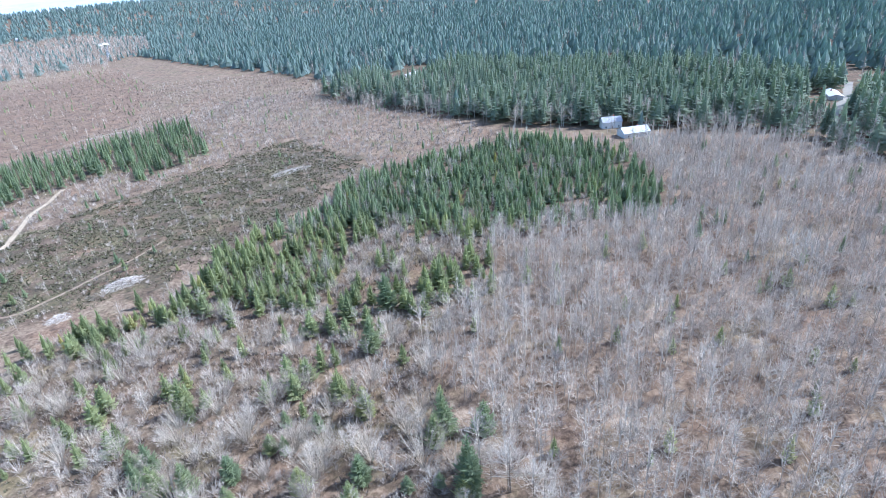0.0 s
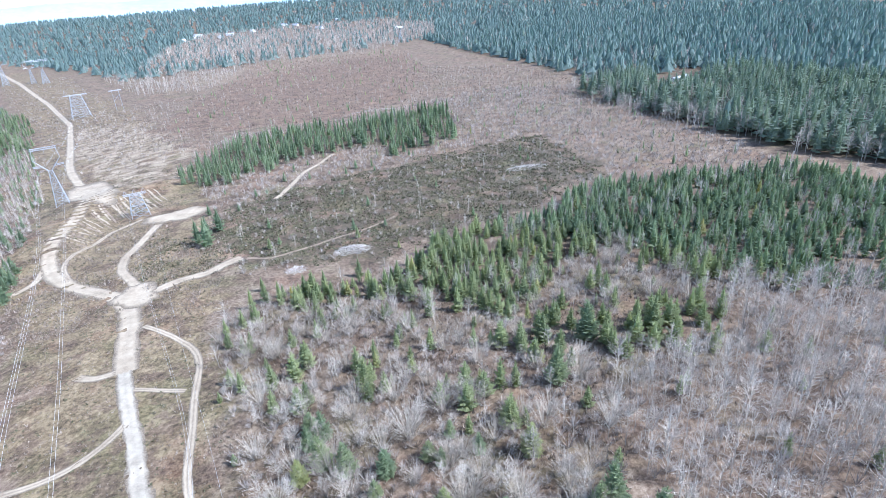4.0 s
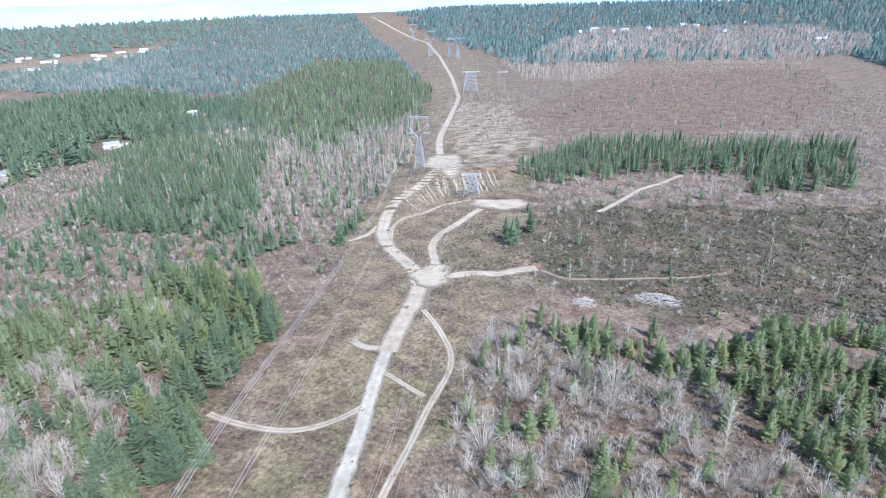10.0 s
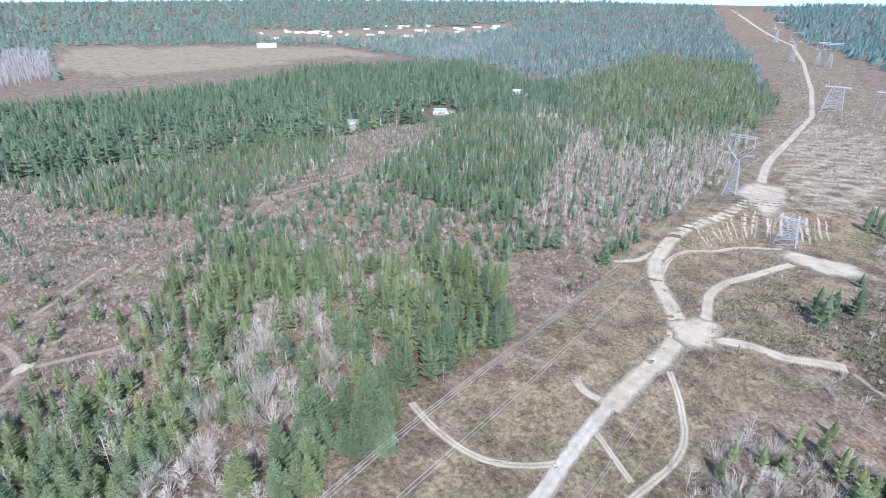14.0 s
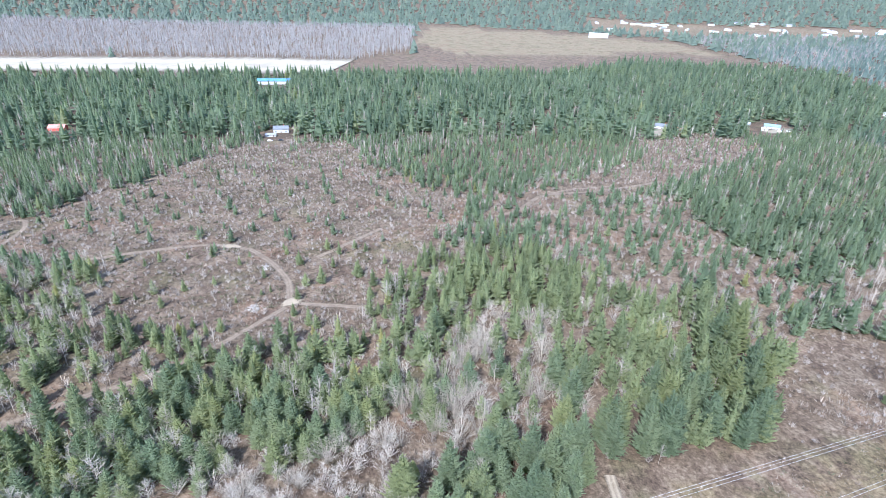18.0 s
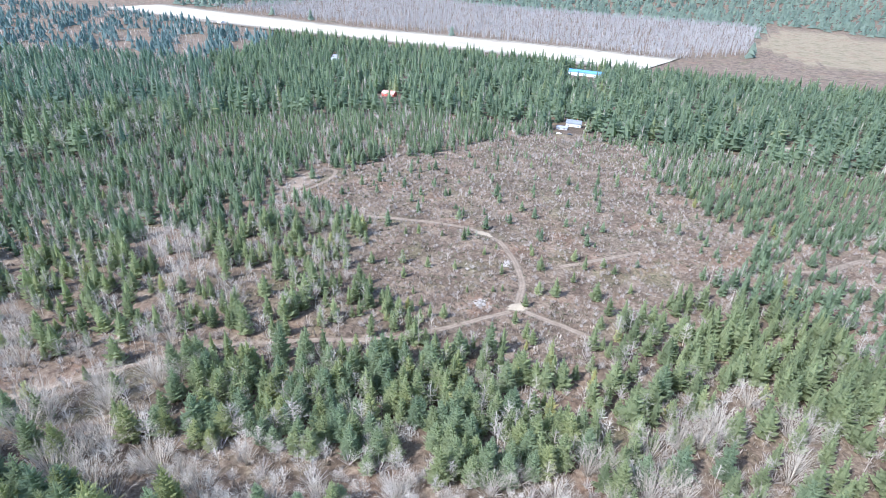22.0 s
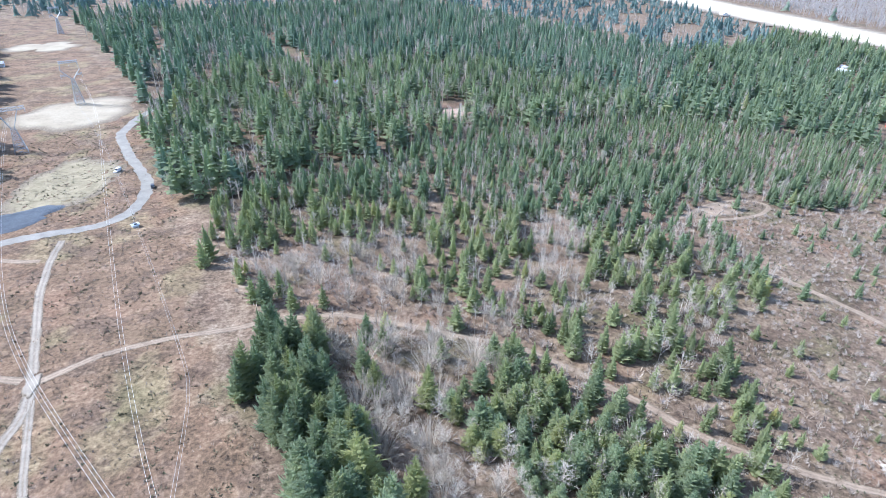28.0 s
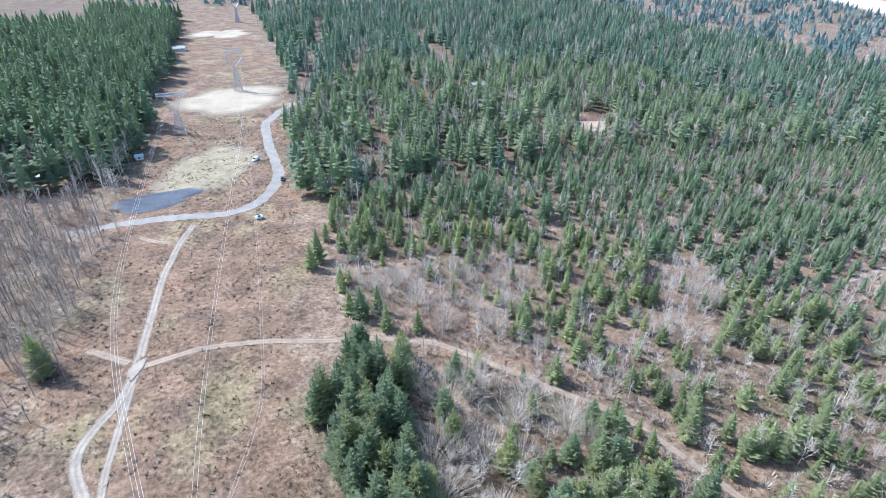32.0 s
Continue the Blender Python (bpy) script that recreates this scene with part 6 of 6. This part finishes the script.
for i, (cx, cy) in enumerate(((392, 84), (408, 92), (424, 99), (452, 108))):
    car(cx, cy, 25, WHITEPAINT if i % 2 == 0 else DARKPAINT, "white truck parked along the lane" if i % 2 == 0 else "dark car parked along the lane", 6 if i % 2 == 0 else 4.6, 2.2 if i % 2 == 0 else 1.5)

# ---- bare ground, pond, piles ----
POND = plain("pond_water", (0.020, 0.024, 0.030), (0.085, 0.092, 0.105), 0.12, 0.5, 0, 0.03, False)
LAWN = track("dry_lawn", (0.15, 0.125, 0.075), (0.31, 0.26, 0.17), 0.12)
STRAW = track("pale_straw_field", (0.24, 0.195, 0.135), (0.38, 0.325, 0.24), 0.05)
REDSOIL = track("red_brown_soil", (0.27, 0.18, 0.13), (0.45, 0.33, 0.25), 0.08)


def patch_of(name, label, x, y, rx, ry, turn, material, seed, category="ground", ragged=0.16, lift=0.30):
    """An uneven patch that lies on the ground."""
    n, rings = 48, 7
    a = np.arange(n) * 2 * np.pi / n
    q = np.random.RandomState(seed)
    edge = 1.12 + sum(1.5 * ragged / k ** 0.8 * np.sin(a * k + q.uniform(0, 6.28)) for k in (2, 3, 5, 8, 13))
    c, s = math.cos(radians(turn)), math.sin(radians(turn))
    v = [(x, y, float(ground_z(x, y)) + lift)]
    for r in range(1, rings + 1):
        u, w = np.cos(a) * rx * edge * r / rings, np.sin(a) * ry * edge * r / rings
        px, py = x + u * c - w * s, y + u * s + w * c
        v += list(zip(px, py, ground_z(px, py) + lift * (1 if r < rings else 0.2)))
    f = [(0, 1 + i, 1 + (i + 1) % n) for i in range(n)]
    for r in range(rings - 1):
        for i in range(n):
            j, o, p = (i + 1) % n, 1 + r * n, 1 + (r + 1) * n
            f += [(o + i, p + i, p + j), (o + i, p + j, o + j)]
    rim = np.concatenate([[0], np.repeat([0, 0, 0, 0.15, 0.4, 0.7, 1.0], n)])
    tagged(new(name, mesh_of(name, v, f, material, rim, True)), label, category, kind="structure")


patch_of("dirt_patch", "bare pale dirt beside the tall tower", -170, 462, 46, 17, 120, DIRT, 1, "ground", 0.2)
patch_of("dirt_patch", "bare pale turning place below the bank", -91, 362, 17, 12, 30, DIRT, 2, "ground", 0.2)
patch_of("dirt_patch", "wide pale dirt road junction", -90, 243, 12, 9, 130, DIRT, 3, "ground", 0.2)
patch_of("dirt_patch", "pale dirt at the trail junction", -214, 29, 2.6, 4.5, 40, DIRT, 5, "ground", 0.2)
patch_of("dirt_patch", "pale dirt where the tracks meet", 10, -83, 2.0, 4, 0, TWO_TRACK, 6, "ground", 0.2)
patch_of("dirt_patch", "pale dirt at the bend of the trail", -276, -10, 2.5, 5, 0, DIRT, 7, "ground", 0.2)
patch_of("dirt_patch", "brown dirt round the small mound", -296, -139, 16, 6, 5, MUD, 8)
patch_of("pond", "dark blue shallow pond beside the lane", 47, -206, 17, 10, 25, POND, 9, "pond", 0.18, 0.34)
patch_of("straw_field", "pale straw-coloured meadow under the power lines", 57, -400, 36, 40, -20, STRAW, 10, "field", 0.14)
patch_of("straw_field", "pale straw-coloured clearing far down the power lines", 150, -725, 26, 40, -15, STRAW, 11, "field", 0.3)
patch_of("lawn", "green-brown grass inside the bend of the lane", 34, -250, 19, 42, -8, LAWN, 12, "lawn", 0.15, 0.05)
patch_of("lawn", "pale lawn before the mobile home", 478, 640, 40, 14, 20, LAWN, 13, "lawn")
patch_of("lawn", "dry lawn before the white house", -618, 372, 14, 34, 30, STRAW, 14, "lawn")
patch_of("lawn", "dry yard before the teal-roofed house", -652, 545, 14, 30, 30, STRAW, 15, "lawn")
patch_of("lawn", "pale yard in the forest gap", -760, 800, 30, 16, 30, STRAW, 16, "lawn")
patch_of("soil_patch", "red-brown cleared soil between the woods", -560, 630, 60, 26, 60, REDSOIL, 17)
patch_of("soil_patch", "red-brown clearing in the tall wood", -220, -354, 24, 12, 15, REDSOIL, 18)
patch_of("lawn", "dry grass in a gap of the tall wood", -46, -410, 6, 26, 10, STRAW, 19, "lawn")
patch_of("lawn", "pale clearing among western firs", -655, 165, 12, 26, 20, STRAW, 20, "lawn")


def gully(x0, y0, x1, y1, wide, seed, soil):
    """A washed-out pale rut running down the bank."""
    q = np.random.RandomState(seed)
    t = np.linspace(0, 1, 14)
    px = x0 + (x1 - x0) * t + np.cumsum(q.normal(0, 0.25, 14))
    py = y0 + (y1 - y0) * t + np.cumsum(q.normal(0, 0.25, 14))
    d = np.array([x1 - x0, y1 - y0])
    d = d / np.linalg.norm(d)
    v = []
    for i in range(14):
        w = wide * (0.35 + 0.65 * math.sin(math.pi * (0.15 + 0.8 * t[i]))) / 2
        for s in (-1, 0, 1):
            gx_, gy_ = px[i] - d[1] * w * s, py[i] + d[0] * w * s
            v.append((gx_, gy_, float(ground_z(gx_, gy_)) + (0.09 if s == 0 else 0.05)))
    f = []
    for i in range(13):
        for k in (0, 1):
            a = i * 3 + k
            f.append((a, a + 1, a + 4, a + 3))
    tagged(new("gully", mesh_of("gully", v, f, soil, np.tile((0.8, 0.2, 0.8), 14), True)), "pale washed-out rut in the eroded bank", "gully", kind="structure")


gq = np.random.RandomState(5)
BANK_TOP = np.array([(-151, 337), (-153, 360), (-154, 385), (-150, 412), (-143, 424), (-133, 433), (-120, 437)], float)
BANK_FOOT = np.array([(-133, 322), (-131, 338), (-130, 350), (-127, 362), (-119, 374), (-110, 386), (-100, 397)], float)
for i in range(24):
    u = (i + gq.uniform(-0.3, 0.3)) / 23 * 6
    sx, sy = (np.interp(u, np.arange(7), BANK_TOP[:, k]) for k in (0, 1))
    ex, ey = (np.interp(u, np.arange(7), BANK_FOOT[:, k]) for k in (0, 1))
    g = gq.uniform(0.75, 1.05)
    gully(sx, sy, sx + (ex - sx) * g, sy + (ey - sy) * g, gq.uniform(0.9, 2.6), i, DIRT if i % 3 else MUD)


def slash_pile(x, y, rx, ry, high, count, seed, label):
    """A heap of bleached cut branches."""
    q = np.random.RandomState(seed)
    e = tagged(new("slash_pile"), label, "wood pile")
    z = float(ground_z(x, y))
    heap = []
    for i in range(count):
        a, u = q.uniform(0, 6.28), np.sqrt(q.uniform(0, 1))
        p = np.array([np.cos(a) * rx * u, np.sin(a) * ry * u, high * (1 - u * u) * q.uniform(0.3, 1.0)])
        d = q.normal(size=3) * (1.6, 1.6, 0.35)
        shape = stem(p - d / 2 * q.uniform(0.6, 1.5), p + d / 2, q.uniform(0.05, 0.14), 0.04, 3)
        if i < 40:
            part("branch", *shape, BLEACHED, e)
        else:
            heap.append(shape)
    if heap:
        tagged(part("brush_mound", *join_shapes(heap), BLEACHED, e), kind="stuff")
    e.matrix_basis = pose(x, y, z, 0, 0, 0)


BLEACHED = plain("bleached_branches", (0.36, 0.315, 0.275), (0.60, 0.55, 0.49), 0.8, 0.95)
slash_pile(10, 250, 9.5, 6, 2.4, 420, 1, "pale heap of bleached cut branches in the scrub")
slash_pile(-18, 238, 5, 4, 1.6, 180, 2, "small pale heap of cut branches")
slash_pile(144, 349, 16, 5, 1.8, 360, 3, "long pale heap of bleached branches")
slash_pile(88, 690, 30, 8, 2.4, 300, 4, "long pale heap of branches beyond the firs")
slash_pile(-268, -226, 7, 3, 1.4, 120, 5, "small heap of red-brown and pale branches")
slash_pile(-210, 15, 3.5, 2, 1.0, 90, 6, "low heap of cut branches beside the trail")
slash_pile(-248, 12, 4, 1, 0.7, 60, 7, "pale logs lying beside the trail")
slash_pile(-560, 615, 16, 5, 2.0, 120, 8, "heap of pale branches on cleared soil")
